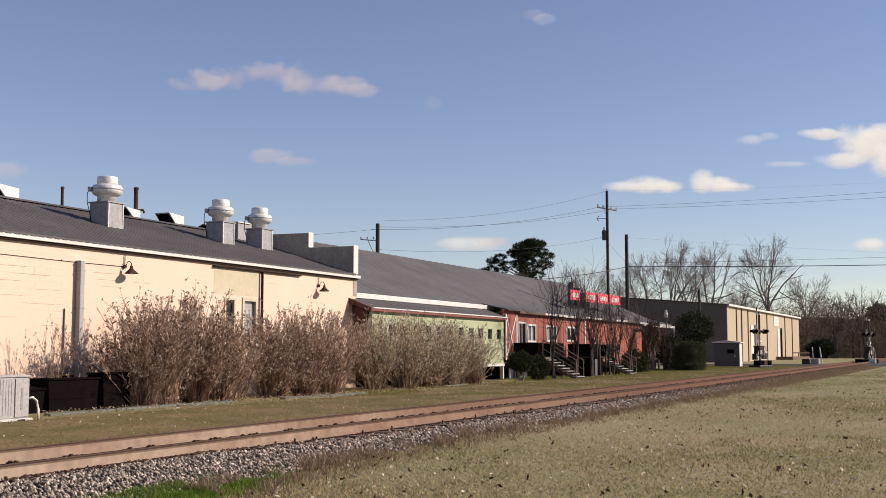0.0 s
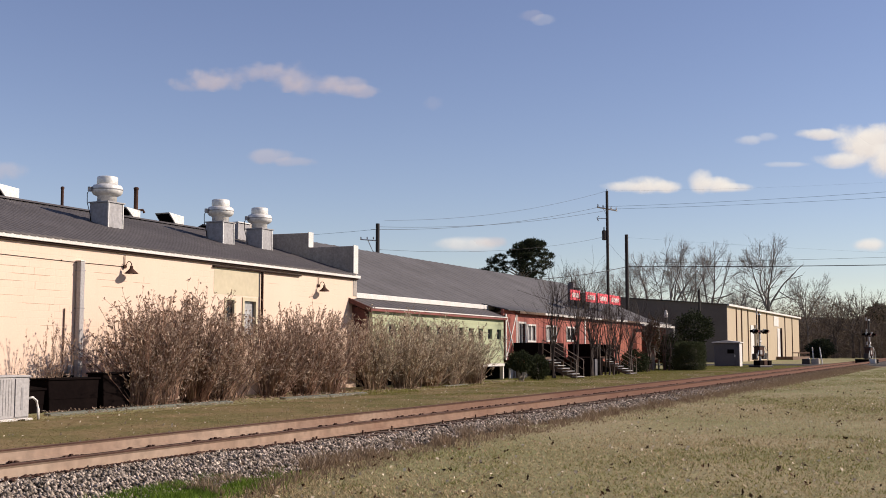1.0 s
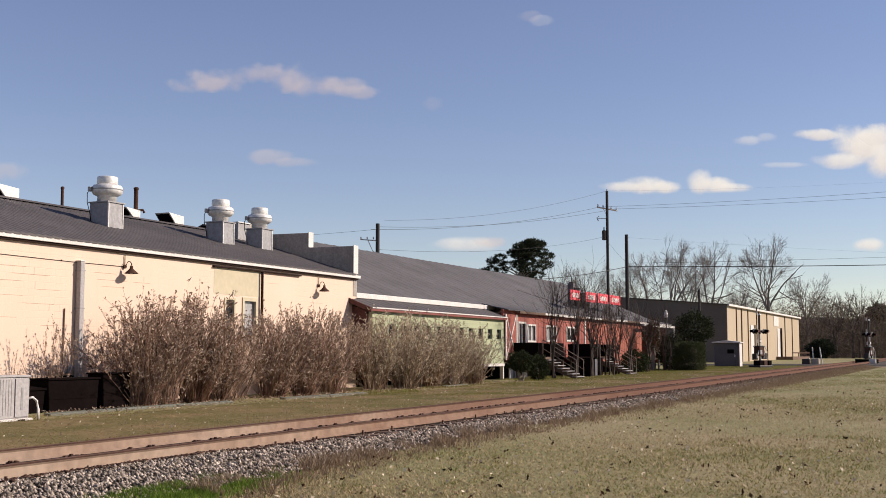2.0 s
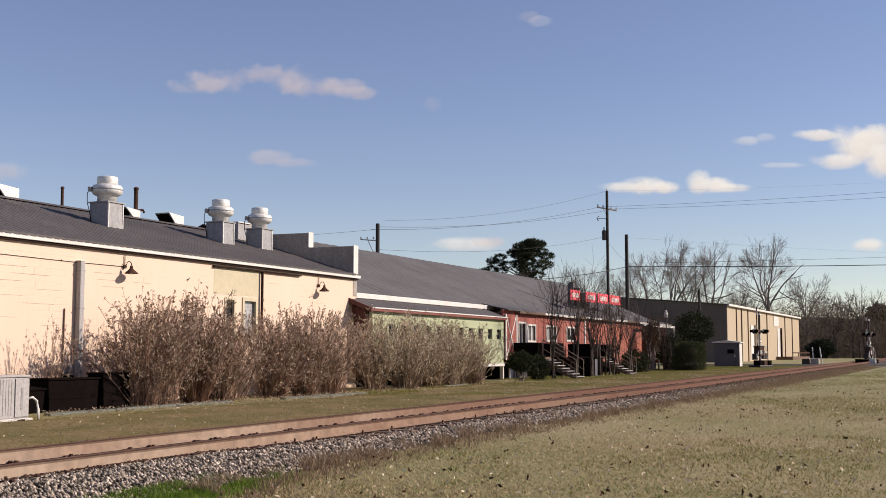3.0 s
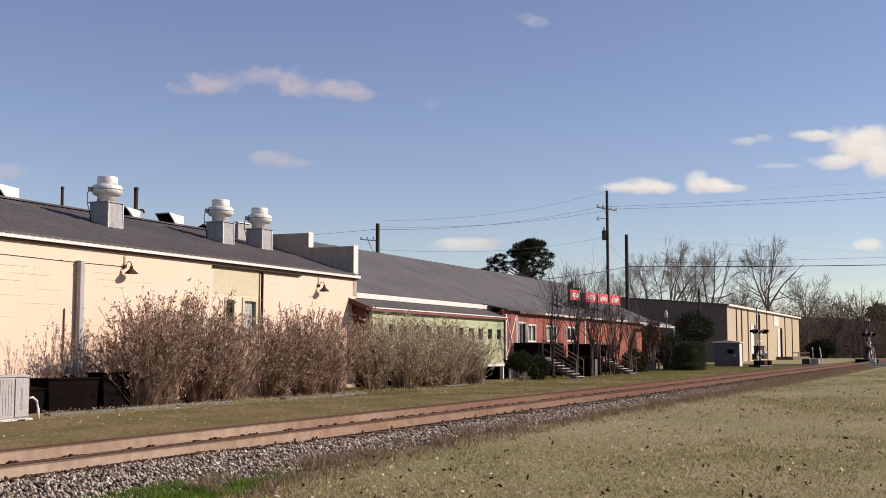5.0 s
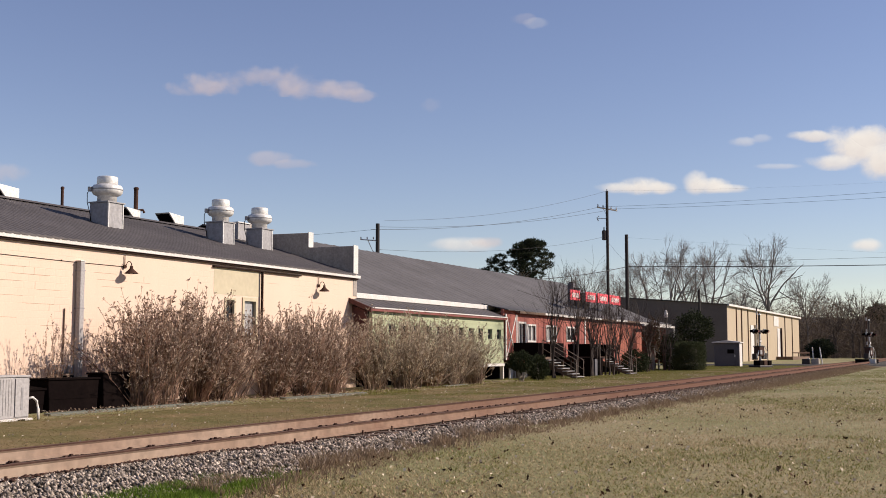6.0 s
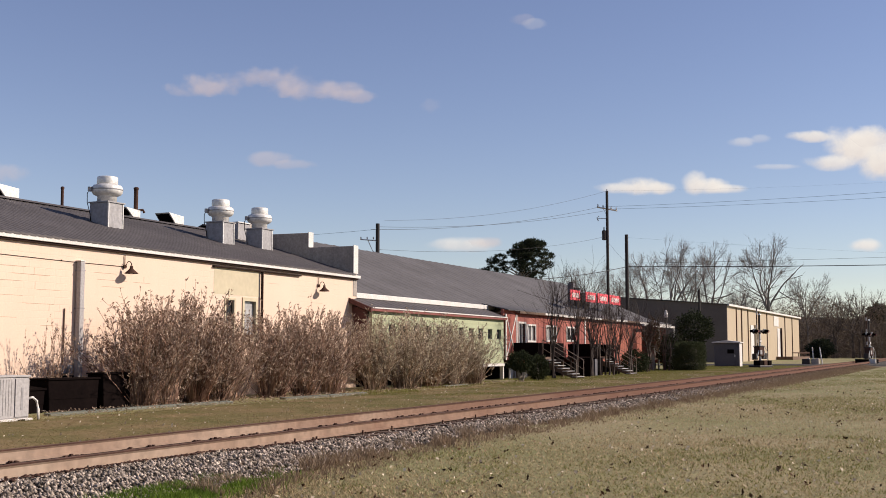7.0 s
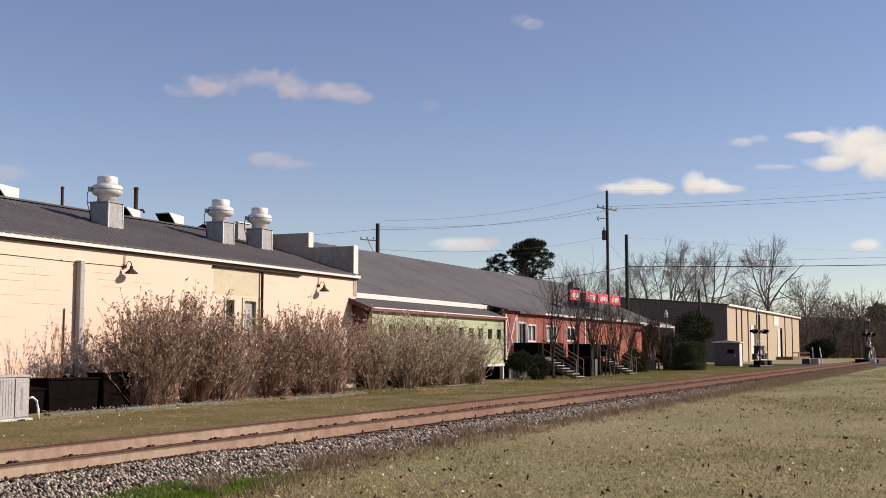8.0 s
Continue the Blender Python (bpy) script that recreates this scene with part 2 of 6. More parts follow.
# ---- mesh helpers ----
class Build:
    """Collects vertices and faces of one part."""

    def __init__(self):
        self.v, self.f = [], []

    def add(self, verts, faces):
        o = len(self.v)
        self.v.extend(verts)
        self.f.extend([tuple(i + o for i in q) for q in faces])
        return self

    def box(self, x0, x1, y0, y1, z0, z1):
        x0, x1, y0, y1, z0, z1 = min(x0, x1), max(x0, x1), min(y0, y1), max(y0, y1), min(z0, z1), max(z0, z1)
        v = [(x, y, z) for z in (z0, z1) for x, y in ((x0, y0), (x1, y0), (x1, y1), (x0, y1))]
        return self.add(v, [(3, 2, 1, 0), (4, 5, 6, 7), (0, 1, 5, 4), (1, 2, 6, 5), (2, 3, 7, 6), (3, 0, 4, 7)])

    def tube(self, pts, radii, n=6, cap=True):
        pts = [Vector(p) for p in pts]
        if isinstance(radii, (int, float)):
            radii = [radii] * len(pts)
        rings, faces = [], []
        for i, p in enumerate(pts):
            d = pts[min(i + 1, len(pts) - 1)] - pts[max(i - 1, 0)]
            d.normalize()
            a = d.cross(Vector((0, 0, 1)) if abs(d.z) < 0.9 else Vector((1, 0, 0))).normalized()
            b = d.cross(a)
            for k in range(n):
                t = 2 * math.pi * k / n
                rings.append(tuple(p + (a * math.cos(t) + b * math.sin(t)) * radii[i]))
        for i in range(len(pts) - 1):
            for k in range(n):
                k2 = (k + 1) % n
                faces.append((i * n + k, i * n + k2, (i + 1) * n + k2, (i + 1) * n + k))
        if cap:
            faces.append(tuple(range(n))[::-1])
            faces.append(tuple((len(pts) - 1) * n + k for k in range(n)))
        return self.add(rings, faces)

    def lathe(self, profile, c, n=24):
        rings, faces = [], []
        for r, z in profile:
            for k in range(n):
                t = 2 * math.pi * k / n
                rings.append((c[0] + r * math.cos(t), c[1] + r * math.sin(t), c[2] + z))
        for i in range(len(profile) - 1):
            for k in range(n):
                k2 = (k + 1) % n
                faces.append((i * n + k, i * n + k2, (i + 1) * n + k2, (i + 1) * n + k))
        faces.append(tuple(range(n))[::-1])
        faces.append(tuple((len(profile) - 1) * n + k for k in range(n)))
        return self.add(rings, faces)

    def prism(self, section, along, a0, a1):
        """section: 2D outline; along 'y': outline in x, z; along 'x': outline in y, z."""
        n = len(section)
        mk = (lambda s, a: (s[0], a, s[1])) if along == "y" else (lambda s, a: (a, s[0], s[1]))
        v = [mk(s, a0) for s in section] + [mk(s, a1) for s in section]
        f = [(i, (i + 1) % n, n + (i + 1) % n, n + i) for i in range(n)]
        f += [tuple(range(n))[::-1], tuple(range(n, 2 * n))]
        return self.add(v, f)


def part(name, b, mat, parent=None, label="", bevel=0.0, smooth=False):
    """Links what was built as one mesh under a thing or part."""
    me = bpy.data.meshes.new(name)
    if isinstance(b, Build):
        me.from_pydata(b.v, [], b.f)
    else:
        b.to_mesh(me)
        b.free()
    if isinstance(b, Build):
        bm = bmesh.new()
        if len(b.f) < 6000:
            bm.from_mesh(me)
            bmesh.ops.recalc_face_normals(bm, faces=bm.faces)
            bm.to_mesh(me)
        bm.free()
    me.materials.append(mat)
    if smooth:
        me.polygons.foreach_set("use_smooth", [True] * len(me.polygons))
    ob = new(name, me)
    if parent:
        ob.parent = parent
    if label:
        ob["label"] = label
    if bevel > 0:
        mod = ob.modifiers.new("bevel", "BEVEL")
        mod.width, mod.segments, mod.limit_method = bevel, 2, "ANGLE"
    return ob


def part_np(name, verts, faces, mat, parent=None, label="", smooth=False):
    """As part(), from arrays: for stuff of many small pieces."""
    me = bpy.data.meshes.new(name)
    faces = np.asarray(faces, dtype=np.int32)
    k = faces.shape[1]
    me.vertices.add(len(verts))
    me.vertices.foreach_set("co", np.asarray(verts, dtype=np.float32).ravel())
    me.loops.add(faces.size)
    me.loops.foreach_set("vertex_index", faces.ravel())
    me.polygons.add(len(faces))
    me.polygons.foreach_set("loop_start", np.arange(len(faces), dtype=np.int32) * k)
    me.update(calc_edges=True)
    me.validate()
    me.materials.append(mat)
    ob = new(name, me)
    if parent:
        ob.parent = parent
    if label:
        ob["label"] = label
    return ob


def leaves(p, d, length, width, rng):
    """Diamond-shaped leaves at points p, along directions d: vertices and faces."""
    n = len(p)
    d = d / np.linalg.norm(d, axis=1, keepdims=True)
    side = np.cross(d, rng.normal(size=(n, 3)))
    side /= np.linalg.norm(side, axis=1, keepdims=True)
    ln = length * rng.uniform(0.6, 1.3, (n, 1))
    wd = width * rng.uniform(0.6, 1.3, (n, 1))
    v = np.stack([p, p + d * ln * 0.45 + side * wd * 0.5, p + d * ln, p + d * ln * 0.45 - side * wd * 0.5], 1).reshape(-1, 3)
    return v, np.arange(n * 4).reshape(-1, 4)


def blades(p, height, width, lean, rng):
    """Grass blades: one thin triangle each."""
    n = len(p)
    a = rng.uniform(0, 2 * np.pi, n)
    s = np.stack([np.cos(a), np.sin(a), np.zeros(n)], 1) * width * rng.uniform(0.6, 1.4, (n, 1))
    up = np.stack([rng.normal(0, lean, n), rng.normal(0, lean, n), np.ones(n)], 1) * height * rng.uniform(0.4, 1.4, (n, 1))
    v = np.stack([p - s, p + s, p + up], 1).reshape(-1, 3)
    return v, np.arange(n * 3).reshape(-1, 3)


def thing(name, label, category, group="", kind="", at=(0, 0, 0), rz=0):
    e = new(name)
    e.matrix_basis = pose(*at, 0, 0, rz)
    return tagged(e, label, category, group, kind)


def wall_boxes(x0, x1, y0, y1, z0, z1, holes):
    """A wall slab along y between x0 and x1, one connected mesh, with openings (y0, y1, z0, z1) right through it."""
    ys = sorted({y0, y1, *[h[0] for h in holes], *[h[1] for h in holes]})
    zs = sorted({z0, z1, *[h[2] for h in holes], *[h[3] for h in holes]})
    ny, nz = len(ys), len(zs)

    def solid(i, j):
        if not (0 <= i < ny - 1 and 0 <= j < nz - 1):
            return False
        cy, cz = (ys[i] + ys[i + 1]) / 2, (zs[j] + zs[j + 1]) / 2
        return not any(h[0] < cy < h[1] and h[2] < cz < h[3] for h in holes)

    b = Build()
    b.v = [(x, y, z) for x in (x0, x1) for z in zs for y in ys]

    def at(k, i, j):
        return k * ny * nz + j * ny + i

    for j in range(nz - 1):
        for i in range(ny - 1):
            if not solid(i, j):
                continue
            for k in (0, 1):
                b.f.append((at(k, i, j), at(k, i + 1, j), at(k, i + 1, j + 1), at(k, i, j + 1)))
            for di, dj, p, q in ((-1, 0, (0, 0), (0, 1)), (1, 0, (1, 0), (1, 1)), (0, -1, (0, 0), (1, 0)), (0, 1, (0, 1), (1, 1))):
                if not solid(i + di, j + dj):
                    b.f.append((at(0, i + p[0], j + p[1]), at(0, i + q[0], j + q[1]), at(1, i + q[0], j + q[1]), at(1, i + p[0], j + p[1])))
    return b


def ribbed_roof(y0, y1, eave, ridge, pitch, h, t=0.05):
    """A ribbed metal sheet from eave (x, z) up to ridge (x, z), with thickness."""
    prof, y = [], y0
    while y < y1 - 1e-6:
        w = min(pitch, y1 - y)
        prof += [(y, 0.0), (y + w * 0.62, 0.0), (y + w * 0.72, h), (y + w * 0.90, h)]
        y += w
    prof.append((y1, 0.0))
    b = Build()
    n = len(prof)
    v = []
    for (x, z) in (eave, ridge):
        v += [(x, yy, z + hh) for yy, hh in prof]
        v += [(x, yy, z + hh - t) for yy, hh in prof]
    f = []
    for i in range(n - 1):
        f.append((i, i + 1, 2 * n + i + 1, 2 * n + i))
        f.append((n + i, 3 * n + i, 3 * n + i + 1, n + i + 1))
        f.append((i, n + i, n + i + 1, i + 1))
        f.append((2 * n + i, 2 * n + i + 1, 3 * n + i + 1, 3 * n + i))
    f += [(0, 2 * n, 3 * n, n), (n - 1, 2 * n - 1, 4 * n - 1, 3 * n - 1)]
    return b.add(v, f)


def ground_z(x, y):
    """The land climbs gently along the track; a low bank carries the ballast."""
    return 0.005 * max(min(y, 180.0), -40.0)


def track_x(y):
    """Centre line of the track."""
    return -10.62 - 0.0075 * (y - 10.0)


# ---- ground ----
GROUND_MAT = material("mown_winter_grass", (0.35, 0.275, 0.135), (0.21, 0.205, 0.06), 0.22, 0.95, fine=11, contrast=0.9, bump=0.05, grain_depth=1.0)
g = Build()
xs = [-3000, -600, -200, -90, -60] + [-48 + 2 * i for i in range(34)] + [30, 60, 120, 400, 3000]
ys = [-800, -100, -40] + [-10 + 3 * i for i in range(64)] + [220, 300, 600, 1500, 4500]
for yy in ys:
    for xx in xs:
        dz = 0.03 * noise.noise((xx * 0.15, yy * 0.15, 0)) if -20 < yy < 180 and -60 < xx < 40 else 0
        g.v.append((xx, yy, ground_z(xx, yy) + dz))
nx = len(xs)
for j in range(len(ys) - 1):
    for i in range(nx - 1):
        g.f.append((j * nx + i, j * nx + i + 1, (j + 1) * nx + i + 1, (j + 1) * nx + i))
ground = part("ground", g, GROUND_MAT, smooth=True)
tagged(ground, "short mown winter lawn, tan and dull green", "lawn", kind="structure")

VERGE_MAT = material("verge_grass", (0.27, 0.19, 0.095), (0.15, 0.135, 0.045), 0.5, 0.95, fine=9, contrast=1.0, bump=0.03, gloss=0.1, grain_depth=0.9)
vg = Build()
for j in range(40):
    y = -12 + 3.0 * j
    for i in range(6):
        x = -20.6 + 1.55 * i + (0.3 * noise.noise((y * 0.4, 5, 0)) if i in (0, 5) else 0)
        vg.v.append((x, y, ground_z(x, y) + (0.045 if 0 < i < 5 else -0.03)))
for j in range(39):
    for i in range(5):
        vg.f.append((j * 6 + i, j * 6 + i + 1, (j + 1) * 6 + i + 1, (j + 1) * 6 + i))
tagged(part("verge", vg, VERGE_MAT, smooth=True), "olive-brown mown grass verge beside the track", "grass verge", kind="structure")

# ---- railway track ----
bank = Build()
for y in range(-10, 181, 2):
    z, c = ground_z(0, y), track_x(y)
    up = 0.05 * min(max((17 - y) / 4, 0), 1)
    bank.v += [(c - 2.6, y, z - 0.1), (c - 1.5, y, z + 0.12), (c + 0.62, y, z + 0.12), (c + 0.86, y, z + 0.115 + up), (c + 1.38, y, z + 0.10 + up), (c + 2.7, y, z - 0.1)]
for i in range(len(bank.v) // 6 - 1):
    for k in range(5):
        bank.f.append((i * 6 + k, i * 6 + k + 1, i * 6 + k + 7, i * 6 + k + 6))
tagged(part("ballast_bank", bank, BALLAST_BED), "low grey ballast bank under the railway track", "ballast", kind="structure")

track = thing("railway_track", "single rusty railway track on timber sleepers", "railway track", kind="structure")


def rail_mesh(off):
    """Flat-bottomed rail: foot, web and head, a long run of short straight lengths."""
    sec = [(-0.07, 0), (0.07, 0), (0.07, 0.012), (0.012, 0.035), (0.014, 0.128), (0.034, 0.152), (0.036, 0.167),
           (0.030, 0.172), (-0.030, 0.172), (-0.036, 0.167), (-0.034, 0.152), (-0.014, 0.128), (-0.012, 0.035), (-0.07, 0.012)]
    b = Build()
    n = len(sec)
    yy = list(range(-10, 181, 10))
    for y in yy:
        for s in sec:
            b.v.append((track_x(y) + off + s[0], y, ground_z(0, y) + 0.17 + s[1]))
    for i in range(len(yy) - 1):
        for k in range(n):
            k2 = (k + 1) % n
            b.f.append((i * n + k, i * n + k2, (i + 1) * n + k2, (i + 1) * n + k))
    return b


for off in (-0.7525, 0.7525):
    r = part("rail", rail_mesh(off), RUST_RAIL, track)
    r.data.materials.append(RAIL_TOP)
    r.data.materials.append(RUST_DARK)
    # head sides dark: rust, with the shade line under the head coloured in
    for poly in r.data.polygons:
        up = poly.center.z - ground_z(0, poly.center.y) - 0.17
        if up > 0.155:
            poly.material_index = 1 if poly.normal.z > 0.8 else 2
# ---- cream block warehouse ----
WX = -24.0
B1Y0, B1Y1 = 6.0, 42.0
b1 = thing("block_warehouse", "cream painted block warehouse with dark ribbed metal roof", "warehouse", kind="")
holes = [(32.85, 33.42, 1.4, 3.52), (33.9, 34.75, 2.2, 3.55)]
part("front_wall", wall_boxes(WX - 0.25, WX, B1Y0, B1Y1, -0.2, 4.78, holes), CREAM, b1)
for y in (B1Y0 + 0.003, B1Y1 - 0.303):
    ew = Build().prism([(WX - 0.26, -0.2), (WX - 0.26, 4.7), (-30.3, 6.7), (-36.3, 4.7), (-36.3, -0.2)], "y", y, y + 0.3)
    part("end_wall", ew, CREAM, b1)
part("rear_wall", Build().box(-36.6, -36.3, B1Y0, B1Y1, -0.2, 4.7), CREAM, b1)
part("roof", ribbed_roof(B1Y0, B1Y1 - 0.35, (WX + 0.17, 4.90), (-30.3, 6.9), 0.30, 0.015), GREY_ROOF, b1)
part("rear_roof", ribbed_roof(B1Y0, B1Y1 - 0.35, (-36.9, 4.90), (-30.3, 6.9), 0.30, 0.035), GREY_ROOF, b1)
part("ridge_cap", Build().prism([(-30.6, 6.86), (-30.3, 6.97), (-30.0, 6.86), (-30.3, 6.9)], "y", B1Y0, B1Y1 - 0.35), GREY_ROOF, b1)
part("fascia", Build().box(WX + 0.09, WX + 0.15, B1Y0, B1Y1 + 0.1, 4.745, 4.865), WHITE, b1, "white painted eaves board", 0.01)
# near-black face draws the shadow line below the white board
part("soffit", Build().box(WX + 0.002, WX + 0.095, B1Y0, B1Y1, 4.68, 4.742), BROWN, b1, "dark brown soffit strip standing for the eaves shadow line")
# fire wall: a stepped parapet of concrete
pp = Build()
PX, PY0, PY1 = WX + 0.02, 41.70, 42.02
pp.prism([(PX, 4.0), (PX, 6.1), (-26.2, 6.12), (-26.2, 6.75), (-29.2, 6.78), (-29.2, 7.3), (-31.4, 7.3), (-31.4, 4.0)], "y", PY0, PY1)
part("parapet", pp, CONCRETE, b1, "stepped grey concrete fire wall", 0.02)
# sunlight on the narrow end faces, put on as white strips
part("parapet_cap", Build().box(PX + 0.003, PX + 0.03, PY0 - 0.03, PY1 + 0.03, 4.95, 6.13), WHITE, b1, "end face of fire wall, whitened as its sunlit side")
part("parapet_cap", Build().box(-26.197, -26.16, PY0 - 0.03, PY1 + 0.03, 6.13, 6.78), WHITE, b1, "end face of fire wall, whitened as its sunlit side")
# dull panel, pipe, door and window
part("wall_panel", Build().box(WX + 0.002, WX + 0.006, 32.2, 34.9, 3.66, 4.6), CREAM_DULL, b1, "dull bricked-up panel over the door")
part("corner_pipe", Build().tube([(WX + 0.09, 34.97, 0.2), (WX + 0.09, 34.97, 4.58)], 0.05, 8), BROWN, b1, "brown downpipe")
part("wall_rail", Build().box(WX + 0.003, WX + 0.10, 32.1, 37.6, 4.57, 4.62), BROWN, b1, "brown ledge")
d = part("door", Build().box(WX - 0.15, WX - 0.08, 32.9, 33.37, 1.4, 3.48), GLASS_DARK, b1, "narrow dark glazed door")
for nm, bx in (("frame", (WX - 0.06, WX + 0.03, 32.82, 32.90, 1.4, 3.55)), ("frame", (WX - 0.06, WX + 0.03, 33.37, 33.45, 1.4, 3.55)), ("frame", (WX - 0.06, WX + 0.03, 32.902, 33.368, 3.48, 3.55))):
    part(nm, Build().box(*bx), CREAM_DULL, d)
# pale grey of the glass holds its reflection as colour
PANE = material("pale_reflection_glass", (0.34, 0.33, 0.33), (0.50, 0.48, 0.47), 2.2, 0.15, fine=8)
w = part("window", Build().box(WX - 0.12, WX - 0.09, 33.98, 34.67, 2.28, 3.47), PANE, b1, "window pane with its reflection as a pale colour")
for bx in ((33.86, 33.97, 2.2, 3.6), (34.67, 34.78, 2.2, 3.6)):
    part("frame", Build().box(WX - 0.06, WX + 0.04, *bx), CREAM_DULL, w)
part("frame", Build().box(WX - 0.06, WX + 0.04, 33.972, 34.668, 3.48, 3.6), CREAM_DULL, w)
part("sill", Build().box(WX - 0.06, WX + 0.07, 33.84, 34.80, 2.12, 2.2), CREAM_DULL, w)

# ---- long timber building: main roof, green lean-to, red front ----
b2 = thing("depot_building", "long red and green timber depot with grey metal roof", "building")
B2Y0, B2Y1 = 42.05, 90.0
part("roof", ribbed_roof(B2Y0, B2Y1, (-24.2, 4.15), (-32.0, 7.45), 0.9, 0.018), OLD_ROOF, b2)
part("rear_roof", ribbed_roof(B2Y0, B2Y1, (-40.0, 4.15), (-32.0, 7.45), 0.9, 0.012), OLD_ROOF, b2)
part("rear_wall", Build().box(-39.8, -39.6, B2Y0, B2Y1, 0, 4.2), RED_WALL, b2)
gb = Build()
gb.prism([(-23.3, 0.9), (-23.3, 3.6), (-24.6, 4.1), (-32, 7.3), (-39.6, 4.1), (-39.6, 0.9)], "y", B2Y1 - 0.4, B2Y1 - 0.2)
part("end_wall", gb, RED_WALL, b2)
part("gutter", Build().box(-24.2, -24.05, B2Y0 + 0.05, 57.0, 3.945, 4.17), WHITE, b2, "white gutter", 0.02)
# lean-to roof and red eave
part("lean_to_roof", ribbed_roof(41.45, 56.0, (-22.95, 3.52), (-24.1, 3.93), 0.6, 0.02), GREY_ROOF, b2)
part("lean_to_fascia", Build().box(-22.97, -22.92, 41.42, 55.98, 3.36, 3.50), RED_TRIM, b2, "red eaves board", 0.01)
part("lean_to_drip_edge", Build().box(-22.93, -22.89, 41.42, 55.98, 3.475, 3.525), WHITE, b2, "white metal drip edge")
part("rake_board", Build().prism([(-24.0, 3.72), (-24.0, 3.92), (-22.93, 3.50), (-22.93, 3.30)], "y", 41.36, 41.44), RED_SHADED, b2, "rake board in a red darkened for shade")
lw = Build()
lw.prism([(-23.3, 0.9), (-23.3, 3.37), (-23.98, 3.62), (-23.98, 0.9)], "y", 41.62, 41.75)
part("lean_to_end_wall", lw, RED_SHADED, b2)
GX = -23.1
wins = [(43.2 + 1.18 * i, 43.2 + 1.18 * i + 0.62, 2.36, 2.86) for i in range(11)]
boards = wall_boxes(GX - 0.15, GX - 0.02, 41.76, 55.9, 1.12, 3.5, wins)
part("green_wall", boards, GREEN_WALL, b2, "pale green boarded wall")
for k in range(12):
    z = 1.13 + k * 0.195
    if 2.2 < z < 2.86:
        spans = [41.76] + [e for q in wins for e in (q[0], q[1])] + [55.9]
        for a, c in zip(spans[::2], spans[1::2]):
            part("board", Build().box(GX - 0.019, GX, a, c, z, z + 0.185), GREEN_WALL, b2)
    else:
        part("board", Build().box(GX - 0.019, GX, 41.76, 55.9, z, z + 0.185), GREEN_WALL, b2)
for q in wins:
    wd = part("window", Build().box(GX - 0.14, GX - 0.11, *q), GLASS_DARK, b2, "small square dark window")
    part("frame", Build().box(GX - 0.1, GX + 0.012, q[1] - 0.07, q[1], q[2], q[3]), GREEN_WALL, wd)
part("skirt_beam", Build().box(GX - 0.2, GX + 0.02, 41.7, 56.0, 0.98, 1.118), WHITE, b2, "pale sill beam")
# black slab stands in for the shade beneath the floor
part("underfloor_wall", Build().box(-24.4, -24.2, 41.6, 90, -0.1, 1.1), BLACK, b2, "black sheet for the underfloor shade")
for y in (44.0, 47.0, 50.0, 53.0, 55.85):
    part("pier", Build().box(GX - 0.2, GX - 0.02, y, y + (0.12 if y > 55 else 0.2), 0.0, 0.98), WHITE if y > 55 else SLEEPER, b2, "white pier" if y > 55 else "dark timber pier")
# red front with barn door, windows
rw = [(58.05, 59.0, 1.55, 3.25), (59.35, 60.5, 2.35, 3.15), (62.35, 63.9, 2.4, 3.15), (65.8, 67.2, 2.45, 3.15)]
part("red_wall", wall_boxes(GX - 0.15, GX - 0.02, 55.92, 69.2, 1.4, 3.95, rw), RED_WALL, b2, "dull red boarded wall")
# far half of the front takes the brighter, sunlit red
part("red_wall", Build().box(GX - 0.15, GX - 0.02, 69.24, 82.2, 0.9, 3.95), RED_WALL_SUNLIT, b2, "red boarded wall, its sunlight put into a brighter orange-red")
part("corner_board", Build().box(GX - 0.02, GX + 0.03, 69.12, 69.3, 1.0, 3.85), WHITE, b2, "white corner board")
# open corner added for shade: the wall steps back under the roof
part("recess_wall", Build().box(-26.7, -26.5, 82.2, 89.6, 0.9, 4.6), RED_SHADED, b2, "shaded wall at the back of the open corner")
part("return_wall", Build().box(-26.5, GX - 0.16, 82.05, 82.19, 0.9, 3.95), RED_SHADED, b2, "shaded return wall")
part("corner_floor", Build().box(-26.5, GX - 0.02, 82.2, 89.5, 1.2, 1.34), SLEEPER, b2, "dark boarded floor")
y = 57.7
while y < 82.1:
    hit_ = [q for q in rw if q[0] - 0.05 < y < q[1]]
    if not hit_:
        part("batten", Build().box(GX - 0.019, GX - 0.010, y, y + 0.05, 1.4, 3.9), RED_WALL if y < 69 else RED_WALL_SUNLIT, b2)
    y += 0.42
rb = random.Random(4)
y = 57.6
while y < 89.7:
    ln_ = min(rb.uniform(1.6, 3.4), 89.8 - y)
    bare = rb.random() < 0.35
    dz = rb.uniform(-0.03, 0.02)
    part("eaves_board", Build().box(-22.9, -22.84, y + 0.02, y + ln_, 3.78 + dz, 3.90 + dz), SLEEPER if bare else WHITE, b2,
         "bare weathered eaves board" if bare else "white peeling eaves board", 0.01)
    y += ln_
part("front_roof", ribbed_roof(56.02, 89.9, (-22.85, 3.93), (-24.4, 4.28), 0.9, 0.012), OLD_ROOF, b2)
